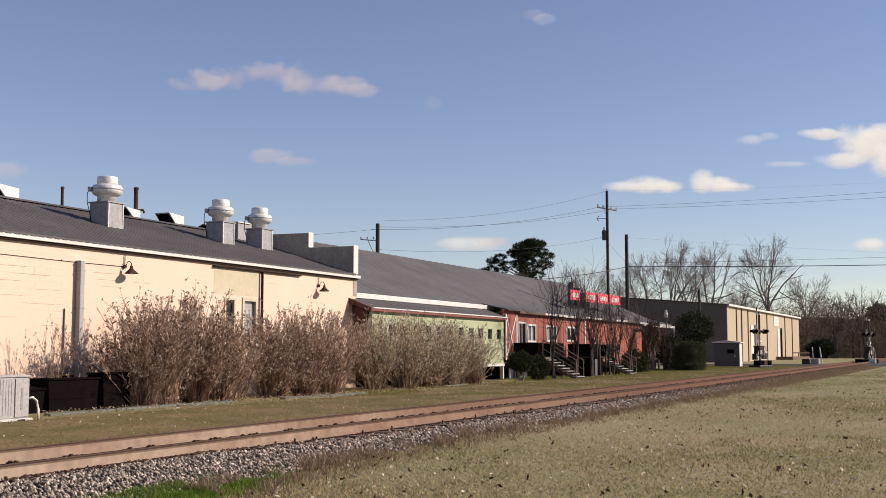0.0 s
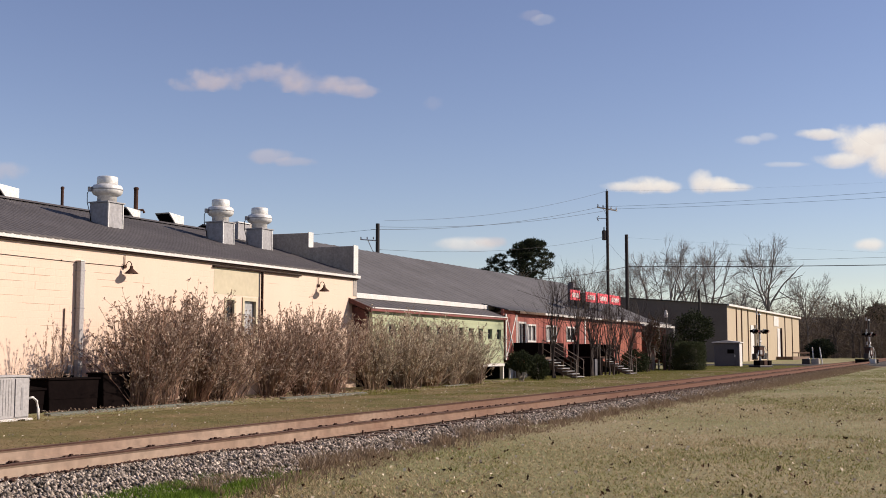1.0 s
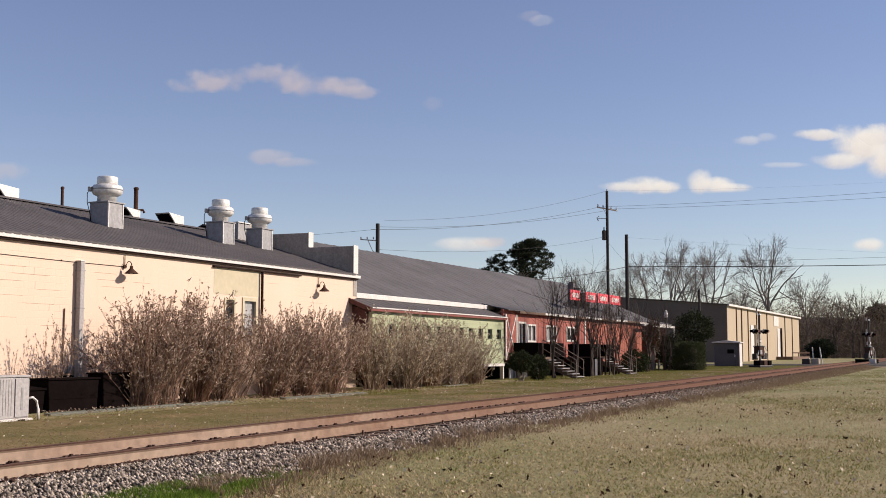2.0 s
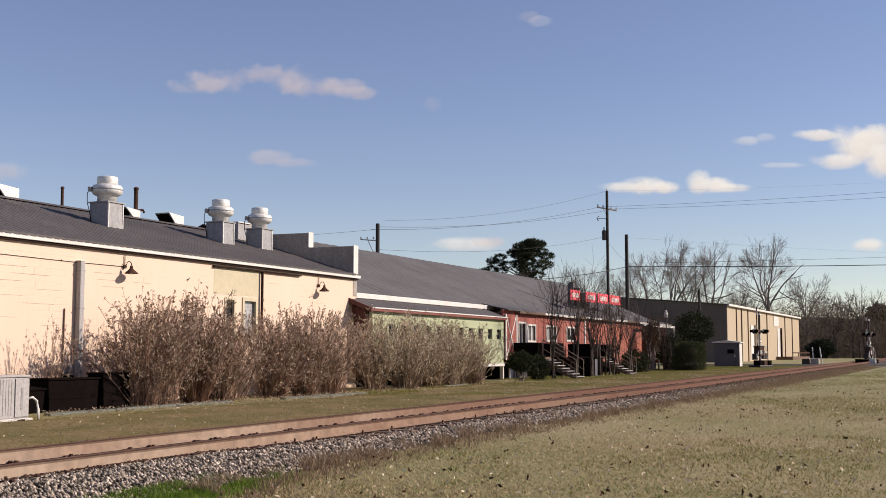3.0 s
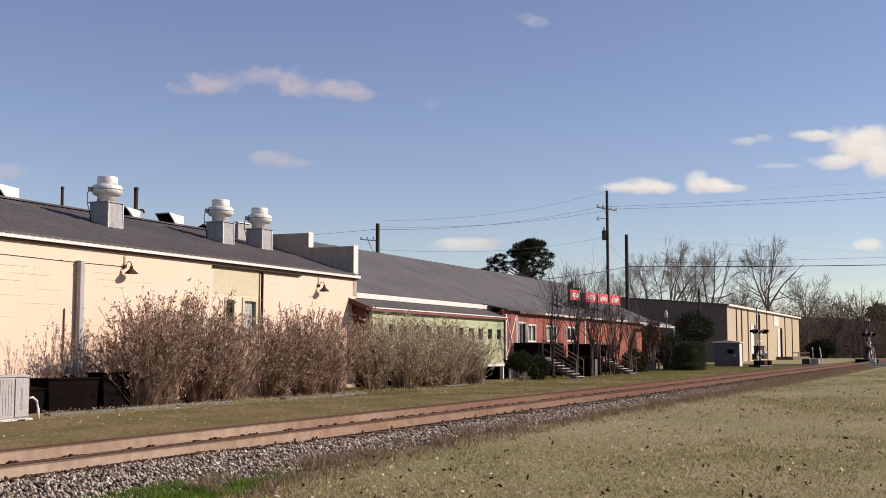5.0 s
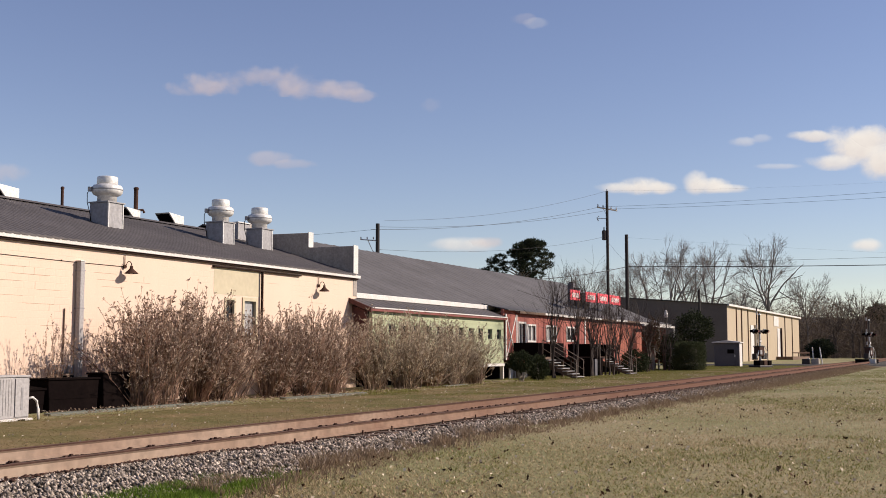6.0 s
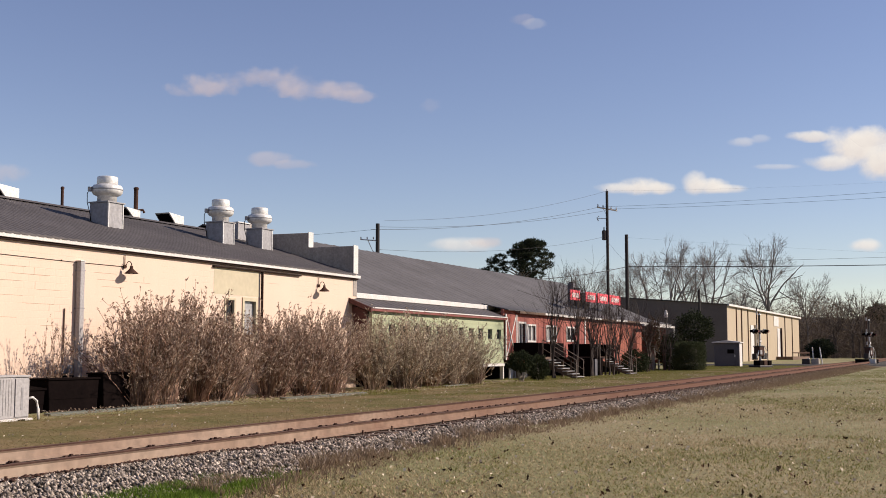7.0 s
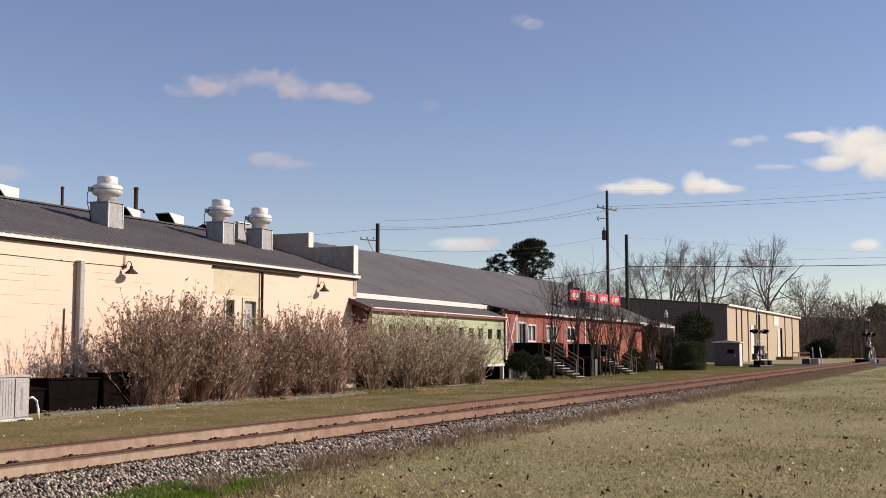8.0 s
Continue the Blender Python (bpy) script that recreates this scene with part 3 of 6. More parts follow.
for q in rw:
    wd = part("window", Build().box(GX - 0.12, GX - 0.09, *q), GLASS_DARK if q[0] in (58.05, 65.8) else PANE, b2)
    for bx in ((q[0] - 0.1, q[0], q[2] - 0.1, q[3] + 0.1), (q[1], q[1] + 0.1, q[2] - 0.1, q[3] + 0.1)):
        part("frame", Build().box(GX - 0.05, GX + 0.03, *bx), WHITE, wd)
    for bx in ((q[0], q[1], q[3], q[3] + 0.1), (q[0], q[1], q[2] - 0.1, q[2])):
        part("frame", Build().box(GX - 0.05, GX + 0.027, *bx), WHITE, wd)
    part("mullion", Build().box(GX - 0.08, GX + 0.0, (q[0] + q[1]) / 2 - 0.03, (q[0] + q[1]) / 2 + 0.03, q[2], q[3]), WHITE, wd)
bd = part("barn_door", Build().box(GX, GX + 0.05, 56.05, 57.55, 1.3, 3.68), RED_WALL, b2, "red barn door with white cross bracing")
for pts in (((56.1, 1.35), (57.5, 3.63)), ((57.5, 1.35), (56.1, 3.63))):
    (a0, c0), (a1, c1) = pts
    part("brace", Build().prism([(a0 - 0.05, c0), (a0 + 0.05, c0), (a1 + 0.05, c1), (a1 - 0.05, c1)], "x", GX + 0.052, GX + 0.075 + 0.004 * (a0 > 57)), WHITE, bd)
for y in (56.0, 57.5):
    part("stile", Build().box(GX + 0.05, GX + 0.09, y, y + 0.13, 1.3, 3.7), WHITE, bd)

# ---- far metal warehouse ----
b3 = thing("metal_warehouse", "tan metal-clad warehouse, gable ends coloured brown for shade", "warehouse")
FX, FY0, FY1, FZ = -27.0, 131.0, 184.0, 7.15
part("side_wall", Build().box(FX - 0.2, FX, FY0 + 0.2, FY1, 0.3, FZ), TAN_METAL, b3)
# gable turned from the sun: its shade lies in the cladding colour
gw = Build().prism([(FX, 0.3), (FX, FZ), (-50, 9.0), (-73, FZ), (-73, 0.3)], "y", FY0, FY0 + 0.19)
part("gable_wall", gw, SHADED_METAL, b3, "metal gable wall, its shade put into a brown-grey colour")
part("rear_wall", Build().box(-73.2, -73, FY0 + 0.2, FY1, 0.3, FZ), TAN_METAL, b3)
part("roof", ribbed_roof(FY0 - 0.2, FY1 + 0.2, (FX + 0.25, FZ + 0.05), (-50, 9.15), 1.0, 0.03), GREY_ROOF, b3)
part("rear_roof", ribbed_roof(FY0 - 0.2, FY1 + 0.2, (-73.3, FZ + 0.05), (-50, 9.15), 1.0, 0.03), GREY_ROOF, b3)
part("gutter", Build().box(FX + 0.12, FX + 0.35, FY0 - 0.2, FY1 + 0.2, FZ - 0.16, FZ + 0.08), WHITE, b3, "white gutter", 0.03)
part("far_end_wall", Build().prism([(FX - 0.21, 0.3), (FX - 0.21, FZ - 0.05), (-50, 8.9), (-72.9, FZ - 0.05), (-72.9, 0.3)], "y", FY1 - 0.2, FY1 - 0.01), SHADED_METAL, b3)

# ---- things on the cream warehouse ----
def roof1_z(x):
    return 4.90 + (6.9 - 4.90) * (WX + 0.17 - x) / (WX + 0.17 + 30.3)


def exhaust_fan(x, y, s, label):
    """An upblast kitchen fan on a square sheet-metal curb; x, y: the curb's corner nearest the eave and the lawn."""
    f = thing("roof_exhaust_fan", label, "exhaust fan", "kitchen exhaust fans on the roof")
    w = 0.8 * s
    z0, z1 = roof1_z(x) - 0.02, roof1_z(x) + 0.86 * s
    c = (x - w / 2, y + w / 2, z1)
    curb = Build().prism([(x, z0), (x, z1), (x - w, z1), (x - w, roof1_z(x - w) - 0.02)], "y", y, y + w)
    k = part("curb", curb, GALV_DULL, f, "square galvanised curb with stained sides", 0.015)
    part("flange", Build().box(x - w - 0.04, x + 0.04, y - 0.04, y + w + 0.04, z1 + 0.002, z1 + 0.045), GALV_DULL, k)
    part("seam", Build().box(x + 0.002, x + 0.02, y + 0.02, y + 0.06, z0 + 0.02, z1 - 0.02), GALV, k)
    part("seam", Build().box(x + 0.002, x + 0.02, y + w - 0.06, y + w - 0.02, z0 + 0.02, z1 - 0.02), GALV, k)
    prof = [(0.33, 0.04), (0.33, 0.24), (0.37, 0.27), (0.46, 0.31), (0.515, 0.38), (0.525, 0.44), (0.525, 0.52), (0.51, 0.58), (0.47, 0.63), (0.38, 0.66), (0.35, 0.665)]
    part("housing", Build().lathe([(r * s, h * s) for r, h in prof], c, 32), GALV, f, "round spun-metal housing", smooth=True)
    prof = [(0.345, 0.66), (0.355, 0.69), (0.355, 0.89), (0.34, 0.93), (0.29, 0.945)]
    part("motor_cap", Build().lathe([(r * s, h * s) for r, h in prof], c, 32), GALV, f, smooth=True)
    part("band", Build().lathe([(0.527 * s, 0.46 * s), (0.54 * s, 0.465 * s), (0.54 * s, 0.495 * s), (0.527 * s, 0.50 * s)], c, 32), GALV_DULL, f)
    sw = Vector((c[0] - 0.30 * s, c[1] - 0.47 * s, z1 + 0.45 * s))
    part("switch_box", Build().box(sw.x - 0.06, sw.x + 0.06, sw.y - 0.10, sw.y + 0.04, sw.z - 0.06, sw.z + 0.10), GALV_DULL, f, bevel=0.01)
    part("power_cable", Build().tube([sw, sw + Vector((-0.05, -0.12, -0.12)), sw + Vector((-0.06, -0.10, -0.45)), Vector((sw.x - 0.05, y - 0.03, z0 + 0.5)), Vector((sw.x - 0.02, y - 0.02, roof1_z(sw.x)))], 0.014, 5), BLACK, f)
    return f


exhaust_fan(-27.1, 30.35, 1.0, "large galvanised kitchen exhaust fan on stained square curb")
exhaust_fan(-27.1, 36.85, 0.99, "galvanised kitchen exhaust fan standing beside a second one")
exhaust_fan(-27.1, 39.55, 0.98, "galvanised kitchen exhaust fan near the stepped fire wall")


def intake_hood(y, w, h):
    """A raked sheet-metal intake hood at the ridge: dark mouth, pale sides."""
    f = thing("roof_intake_hood", "pale sheet-metal intake hood with dark slanted mouth", "roof vent", "intake hoods along the ridge")
    x0, x1, z = -31.0, -30.25, 6.86
    part("curb", Build().box(x0 + 0.05, x1 - 0.05, y + 0.35, y + w - 0.05, z - 0.1, z + 0.12), GALV_DULL, f)
    b = Build()
    b.prism([(y + 0.42, z + 0.1), (y + w, z + 0.1), (y + w, z + h * 0.85), (y, z + h)], "x", x0, x1)
    part("hood", b, GALV, f, bevel=0.015)
    dy, dz = 0.42, -(h - 0.1)
    m = Build().prism([(y + 0.03, z + h - 0.06), (y + 0.40, z + 0.14), (y + 0.385, z + 0.135), (y + 0.012, z + h - 0.06)], "x", x0 + 0.05, x1 - 0.05)
    part("mouth", m, BLACK, f, "dark screened mouth")
    return f


intake_hood(28.4, 1.05, 0.52)
intake_hood(34.9, 0.85, 0.45)
intake_hood(37.5, 0.98, 0.52)


def vent_pipe(y, r, top, elbow):
    f = thing("roof_vent_pipe", "thin dark rusty vent pipe on the ridge", "vent pipe", "vent pipes on the ridge")
    part("flashing", Build().lathe([(r * 2.2, 0), (r * 1.3, 0.12)], (-30.45, y, 6.86), 14), GALV_DULL, f)
    part("pipe", Build().tube([(-30.45, y, 6.8), (-30.45, y, top)], r, 12), RUST_DARK, f)
    part("cap", Build().lathe([(r * 1.25, 0), (r * 1.25, 0.06), (r * 0.5, 0.09)], (-30.45, y, top - 0.02), 12), RUST_DARK, f)
    if elbow:
        part("side_valve", Build().tube([(-30.45, y + 0.05, 7.25), (-30.3, y + 0.25, 7.3), (-30.3, y + 0.33, 7.2)], 0.05, 8), RUST_DARK, f)


vent_pipe(31.7, 0.055, 7.62, False)
vent_pipe(35.7, 0.085, 8.12, True)
hv = thing("roof_unit", "grey sheet-metal roof unit beside the fire wall", "roof unit")
part("casing", Build().box(-29.7, -28.9, 40.4, 41.3, 6.3, 7.18), GALV_DULL, hv, bevel=0.03)
part("lid", Build().box(-29.75, -28.85, 40.35, 41.35, 7.183, 7.23), GALV, hv, bevel=0.01)


def wall_lamp(y, z):
    """A barn lamp: round wall box, gooseneck and enamelled cone shade."""
    f = thing("wall_lamp", "dark barn lamp on a gooseneck arm on the cream wall", "wall lamp", "barn lamps on the cream wall", at=(WX, y, z))
    part("wall_box", Build().tube([(0.0, 0, 0), (0.07, 0, 0)], 0.06, 12), RUST_DARK, f)
    part("feed_pipe", Build().tube([(0.035, 0, 0.05), (0.035, 0, 0.36)], 0.014, 6), BROWN, f)
    arc = [(0.07, 0, 0)] + [(0.07 + 0.11 * (1 - math.cos(a)), 0.02, 0.16 * math.sin(a)) for a in [0.4, 0.9, 1.4, 1.9, 2.4, 2.9]] + [(0.28, 0.02, -0.03)]
    part("gooseneck", Build().tube(arc, 0.014, 6), RUST_DARK, f)
    b = Build().lathe([(0.045, 0.15), (0.055, 0.06), (0.095, 0.02), (0.205, -0.075), (0.21, -0.09), (0.195, -0.085), (0.08, 0.0)], (0.28, 0.02, -0.13), 20)
    part("shade", b, RUST_DARK, f, "dark conical shade", smooth=True)
    part("bulb", Build().lathe([(0.03, 0.0), (0.045, -0.05), (0.03, -0.09)], (0.28, 0.02, -0.15), 10), WHITE, f, smooth=True)


wall_lamp(27.66, 4.27)
wall_lamp(38.95, 4.28)

cab = thing("wall_cable", "thin black cable strung along the cream wall", "cable")
part("cable", Build().tube([(WX + 0.018, 6.5, 4.32), (WX + 0.018, 14, 4.27), (WX + 0.018, 22.7, 4.28), (WX + 0.018, 25.3, 4.26), (WX + 0.018, 27.60, 4.27)], 0.007, 5), BLACK, cab)
for y in (10, 16, 22, 25):
    part("clip", Build().box(WX + 0.002, WX + 0.03, y, y + 0.03, 4.255, 4.29), BLACK, cab)

fl = thing("flue_duct", "tall grey square sheet-metal flue against the wall", "flue")
part("duct", Build().box(WX + 0.02, WX + 0.20, 25.60, 25.79, 0.9, 4.28), AC_GREY, fl, bevel=0.03)
for z in (1.6, 2.9, 4.0):
    part("strap", Build().box(WX + 0.002, WX + 0.206, 25.594, 25.796, z, z + 0.04), GALV_DULL, fl)
part("cap", Build().box(WX + 0.01, WX + 0.21, 25.59, 25.80, 4.282, 4.31), GALV, fl)

cd = thing("wall_conduit", "thin brown conduit rising up the cream wall", "conduit")
part("pipe", Build().tube([(WX + 0.03, 25.15, 0.7), (WX + 0.03, 25.18, 2.9)], 0.02, 8), SLEEPER, cd)
cd = thing("gas_meters", "three small grey meters on a pipe by the wall", "meter")
for i in range(3):
    mt = part("meter", Build().box(WX + 0.1, WX + 0.32, 24.55 + 0.27 * i, 24.75 + 0.27 * i, 1.05, 1.30), GALV_DULL, cd, bevel=0.04)
    part("dial", Build().tube([(WX + 0.322, 24.65 + 0.27 * i, 1.2), (WX + 0.33, 24.65 + 0.27 * i, 1.2)], 0.05, 10), GALV_DULL, mt)
part("pipe", Build().tube([(WX + 0.2, 24.4, 0.1), (WX + 0.2, 24.4, 0.95), (WX + 0.2, 25.4, 0.98), (WX + 0.2, 25.4, 0.1)], 0.03, 8), BLACK, cd)

# ---- yard things ----
def waste_bin(x0, x1, y0, y1, h, label, lid=True):
    f = thing("waste_bin", label, "waste bin", "black bins along the wall")
    z = ground_z(0, y0) - 0.02
    b = Build().prism([(y0 + 0.06, z), (y1 - 0.06, z), (y1, z + h), (y0, z + h)], "x", x0, x1)
    part("body", b, BLACK, f, bevel=0.02)
    part("seam", Build().box(x1 + 0.002, x1 + 0.014, y0 + 0.05, y1 - 0.05, z + h * 0.42, z + h * 0.46), BLACK, f)
    part("rim", Build().box(x0 - 0.03, x1 + 0.04, y0 - 0.03, y1 + 0.03, z + h + 0.002, z + h + 0.05), BLACK, f, bevel=0.01)
    if lid:
        part("lid", Build().prism([(x0, z + h + 0.052), (x1 + 0.02, z + h + 0.052), (x0, z + h + 0.16)], "y", y0, y1), BLACK, f, bevel=0.01)
    for yy in (y0 + 0.12, y1 - 0.12):
        part("wheel", Build().tube([(x1 - 0.1, yy - 0.04, z + 0.07), (x1 - 0.1, yy + 0.04, z + 0.07)], 0.07, 12), BLACK, f)


waste_bin(-22.6, -21.75, 21.35, 22.25, 0.60, "small low black waste bin beside the wall")
waste_bin(-22.4, -21.75, 22.35, 24.2, 0.84, "long black waste bin with a flat lid", False)
waste_bin(-22.3, -21.75, 24.35, 25.5, 0.95, "tall black waste bin half hidden by a shrub", False)

ac = thing("air_conditioner", "pale grey louvred outdoor air-conditioning unit on the lawn", "air conditioner")
AZ = ground_z(0, 19)
part("plinth", Build().box(-20.9, -19.85, 17.6, 19.95, AZ - 0.05, AZ + 0.06), WHITE, ac, "pale base rail", 0.01)
body = part("casing", Build().box(-20.85, -19.9, 17.7, 19.86, AZ + 0.062, AZ + 0.98), AC_GREY, ac, bevel=0.02)
part("top_panel", Build().box(-20.88, -19.87, 17.67, 19.89, AZ + 0.983, AZ + 1.03), AC_GREY, ac, bevel=0.01)
for i in range(20):
    yy = 17.78 + i * 0.082
    part("louvre", Build().box(-19.897, -19.892, yy, yy + 0.055, AZ + 0.14, AZ + 0.94), AC_GREY, body)
part("access_panel", Build().box(-19.897, -19.875, 19.44, 19.84, AZ + 0.1, AZ + 0.95), AC_GREY, body)
part("slot", Build().box(-19.873, -19.868, 19.60, 19.66, AZ + 0.25, AZ + 0.75), GALV_DULL, body)
for yy in (17.85, 18.7, 19.5):
    part("foot_slot", Build().box(-19.848, -19.843, yy, yy + 0.22, AZ - 0.01, AZ + 0.04), BLACK, ac)
ho = thing("drain_hose", "pale bent pipe beside the air-conditioning unit", "pipe")
part("pipe", Build().tube([(-19.92, 19.87, AZ + 0.50), (-19.9, 19.98, AZ + 0.52), (-19.88, 20.08, AZ + 0.44), (-19.87, 20.13, AZ + 0.25), (-19.87, 20.14, AZ)], 0.03, 8), WHITE, ho, smooth=True)

# ---- dry shrubs in front of the walls ----
def shrub(variant, stems, label, foliage, wood):
    """A vase-shaped dry shrub: many thin wavy stems rising from a broad stool, forked near the top, with small withered leaves and seed heads."""
    rng = np.random.default_rng(100 + variant)
    e = thing("dry_shrub", label, "shrub", "dry shrubs along the walls")
    for k in range(7):
        b = Build()
        lp, ld, tp, td = [], [], [], []
        az0 = 2 * math.pi * k / 7 + rng.uniform(-0.3, 0.3)
        for s in range(stems):
            az = az0 + rng.normal(0, 0.5)
            tilt = min(abs(rng.normal(0.28, 0.33)), 0.88) if k < 6 else abs(rng.normal(0, 0.12))
            ln = (rng.uniform(0.5, 1.0) ** 0.6 if s % 5 < 3 else rng.uniform(0.3, 0.6)) * 3.45 * (1 - 0.12 * tilt)
            root = rng.uniform(0.0, 0.42)
            base = np.array([math.cos(az) * root + rng.normal(0, 0.1), math.sin(az) * root + rng.normal(0, 0.1), -0.05])
            out = np.array([math.cos(az), math.sin(az), 0.0])
            pts, p, d = [], base.copy(), out * math.sin(tilt) + np.array([0, 0, math.cos(tilt)])
            for i in range(8):
                pts.append(tuple(p))
                p = p + d * ln / 7
                d = d + rng.normal(0, 0.10, 3) + np.array([0, 0, 0.008])
                d /= np.linalg.norm(d)
            r0 = rng.uniform(0.008, 0.018)
            b.tube(pts, [r0 * (1 - 0.10 * i) for i in range(8)], 3, False)
            pa = np.array(pts)
            for t in range(4):
                i = int(rng.integers(3, 7))
                q = pa[i] + (pa[i + 1] - pa[i]) * rng.uniform()
                dd = (pa[i + 1] - pa[i]) / np.linalg.norm(pa[i + 1] - pa[i]) + rng.normal(0, 0.30, 3)
                dd /= np.linalg.norm(dd)
                tl = rng.uniform(0.22, 0.62)
                q2 = q + dd * tl * 0.5 + rng.normal(0, 0.02, 3)
                q3 = q2 + (dd + np.array([0, 0, 0.3])) * tl * 0.5
                b.tube([q, q2, q3], [0.006, 0.005, 0.004], 3, False)
                for m in range(3):
                    lp.append(q + (q3 - q) * rng.uniform(0.2, 1.0))
                    ld.append(dd + rng.normal(0, 0.45, 3))
                for m in range(3):
                    tp.append(q3 + rng.normal(0, 0.02, 3))
                    td.append(dd + rng.normal(0, 0.9, 3))
            for m in range(9):
                u = rng.uniform(0.40, 1.0) * 6.99
                i = int(u)
                lp.append(pa[i] + (pa[i + 1] - pa[i]) * (u - i))
                ld.append((pa[i + 1] - pa[i]) / np.linalg.norm(pa[i + 1] - pa[i]) + rng.normal(0, 0.4, 3))
            for m in range(6):
                tp.append(pa[7] + rng.normal(0, 0.025, 3))
                td.append(rng.normal(0, 1, 3) + np.array([0, 0, 0.8]))
        st = part("branch", b, wood, e)
        v, f = leaves(np.array(lp), np.array(ld), 0.155, 0.036, rng)
        v2, f2 = leaves(np.array(tp), np.array(td), 0.08, 0.042, rng)
        part_np("foliage", np.concatenate([v, v2]), np.concatenate([f, f2 + len(v)]), foliage, st, "withered leaves and seed heads")["kind"] = "stuff"
    return e


SHRUBS = []
BROWN_SHRUB = "tall dry brown shrub with withered leaves against the cream wall"
OLIVE_SHRUB = "dry olive-brown shrub with pale twigs before the green wall"
kinds = [shrub(0, 24, BROWN_SHRUB, DRY_LEAF, TWIG), shrub(1, 30, BROWN_SHRUB, DRY_LEAF, TWIG), shrub(2, 30, BROWN_SHRUB, DRY_LEAF, TWIG),
         shrub(3, 25, OLIVE_SHRUB, OLIVE_LEAF, PALE_TWIG), shrub(4, 25, OLIVE_SHRUB, OLIVE_LEAF, PALE_TWIG), shrub(5, 6, "small sparse dry shrub behind the bins", DRY_LEAF, TWIG)]
used = set()
spots = [(0, -21.7, 25.8, 0.80, 0.88), (1, -21.8, 26.9, 0.95, 1.0), (2, -21.8, 28.4, 0.98, 1.0), (0, -21.9, 30.0, 0.80, 0.95),
         (1, -21.9, 32.7, 0.84, 0.88), (2, -21.8, 34.5, 0.92, 0.95), (0, -21.8, 36.3, 0.88, 0.9),
         (3, -21.6, 39.2, 0.88, 0.9), (4, -21.4, 41.4, 0.90, 1.0), (3, -21.4, 43.6, 0.86, 0.95), (4, -21.3, 45.6, 0.84, 0.95), (3, -21.2, 47.6, 0.74, 0.85),
         (5, -23.1, 23.8, 0.72, 0.42)]
for i, (k, x, y, sz, sw) in enumerate(spots):
    e = copy_thing(kinds[k], pose(0, 0, 0)) if k in used else kinds[k]
    used.add(k)
    e.matrix_basis = pose(x, y, ground_z(x, y), 0, 0, 67 * i) @ Matrix.Diagonal((sw, sw, sz, 1))
    SHRUBS.append((e, radians(67 * i)))

# open bed joints in the block wall, where the paint has cracked
rj = random.Random(12)
for y, z, w in ((26.35, 4.02, 1.0), (26.5, 3.82, 1.3), (26.7, 3.62, 1.0), (28.1, 3.82, 0.8), (22.2, 4.0, 1.5), (23.2, 3.8, 1.4), (22.4, 3.6, 1.1),
                (24.1, 3.4, 0.9), (22.3, 3.2, 1.3), (23.6, 3.0, 1.2), (22.0, 2.6, 1.4), (24.3, 2.4, 0.5), (35.4, 4.2, 0.8), (38.4, 3.6, 0.9)):
    b = Build().tube([(WX + 0.001, y, z), (WX + 0.001, y + w * 0.5, z + rj.uniform(-0.006, 0.006)), (WX + 0.001, y + w, z)], 0.0045, 4)
    part("joint_crack", b, JOINT, b1, "thin open joint")
for y, z in ((24.05, 3.6), (24.6, 3.0), (24.0, 4.0), (28.6, 4.02)):
    part("joint_crack", Build().tube([(WX + 0.001, y, z), (WX + 0.001, y, z - 0.2)], 0.0045, 4), JOINT, b1, "thin open joint")

EDGING = material("edging_strip", (0.17, 0.185, 0.15), (0.11, 0.10, 0.07), 2, 0.8, fine=20)
# low edging strip along the shrub bed
ed = thing("bed_edging", "low grey-green edging strip along the shrub bed", "garden edging")
for k in (0, 1, 2, 4, 5, 9):
    y0 = 21.2 + 2.5 * k
    xa, xb = -20.55 - 0.25 * math.sin(y0 * 0.31), -20.55 - 0.25 * math.sin((y0 + 2.45) * 0.31)
    b = Build()
    for y, x in ((y0, xa), (y0 + 2.45, xb)):
        z = ground_z(0, y)
        b.v += [(x - 0.14, y, z - 0.03), (x + 0.14, y, z - 0.03), (x + 0.09, y, z + 0.058 + 0.012 * (k % 2)), (x - 0.12, y, z + 0.075)]
    b.f = [(0, 1, 5, 4), (1, 2, 6, 5), (2, 3, 7, 6), (3, 0, 4, 7), (3, 2, 1, 0), (4, 5, 6, 7)]
    part("strip", b, EDGING, ed)

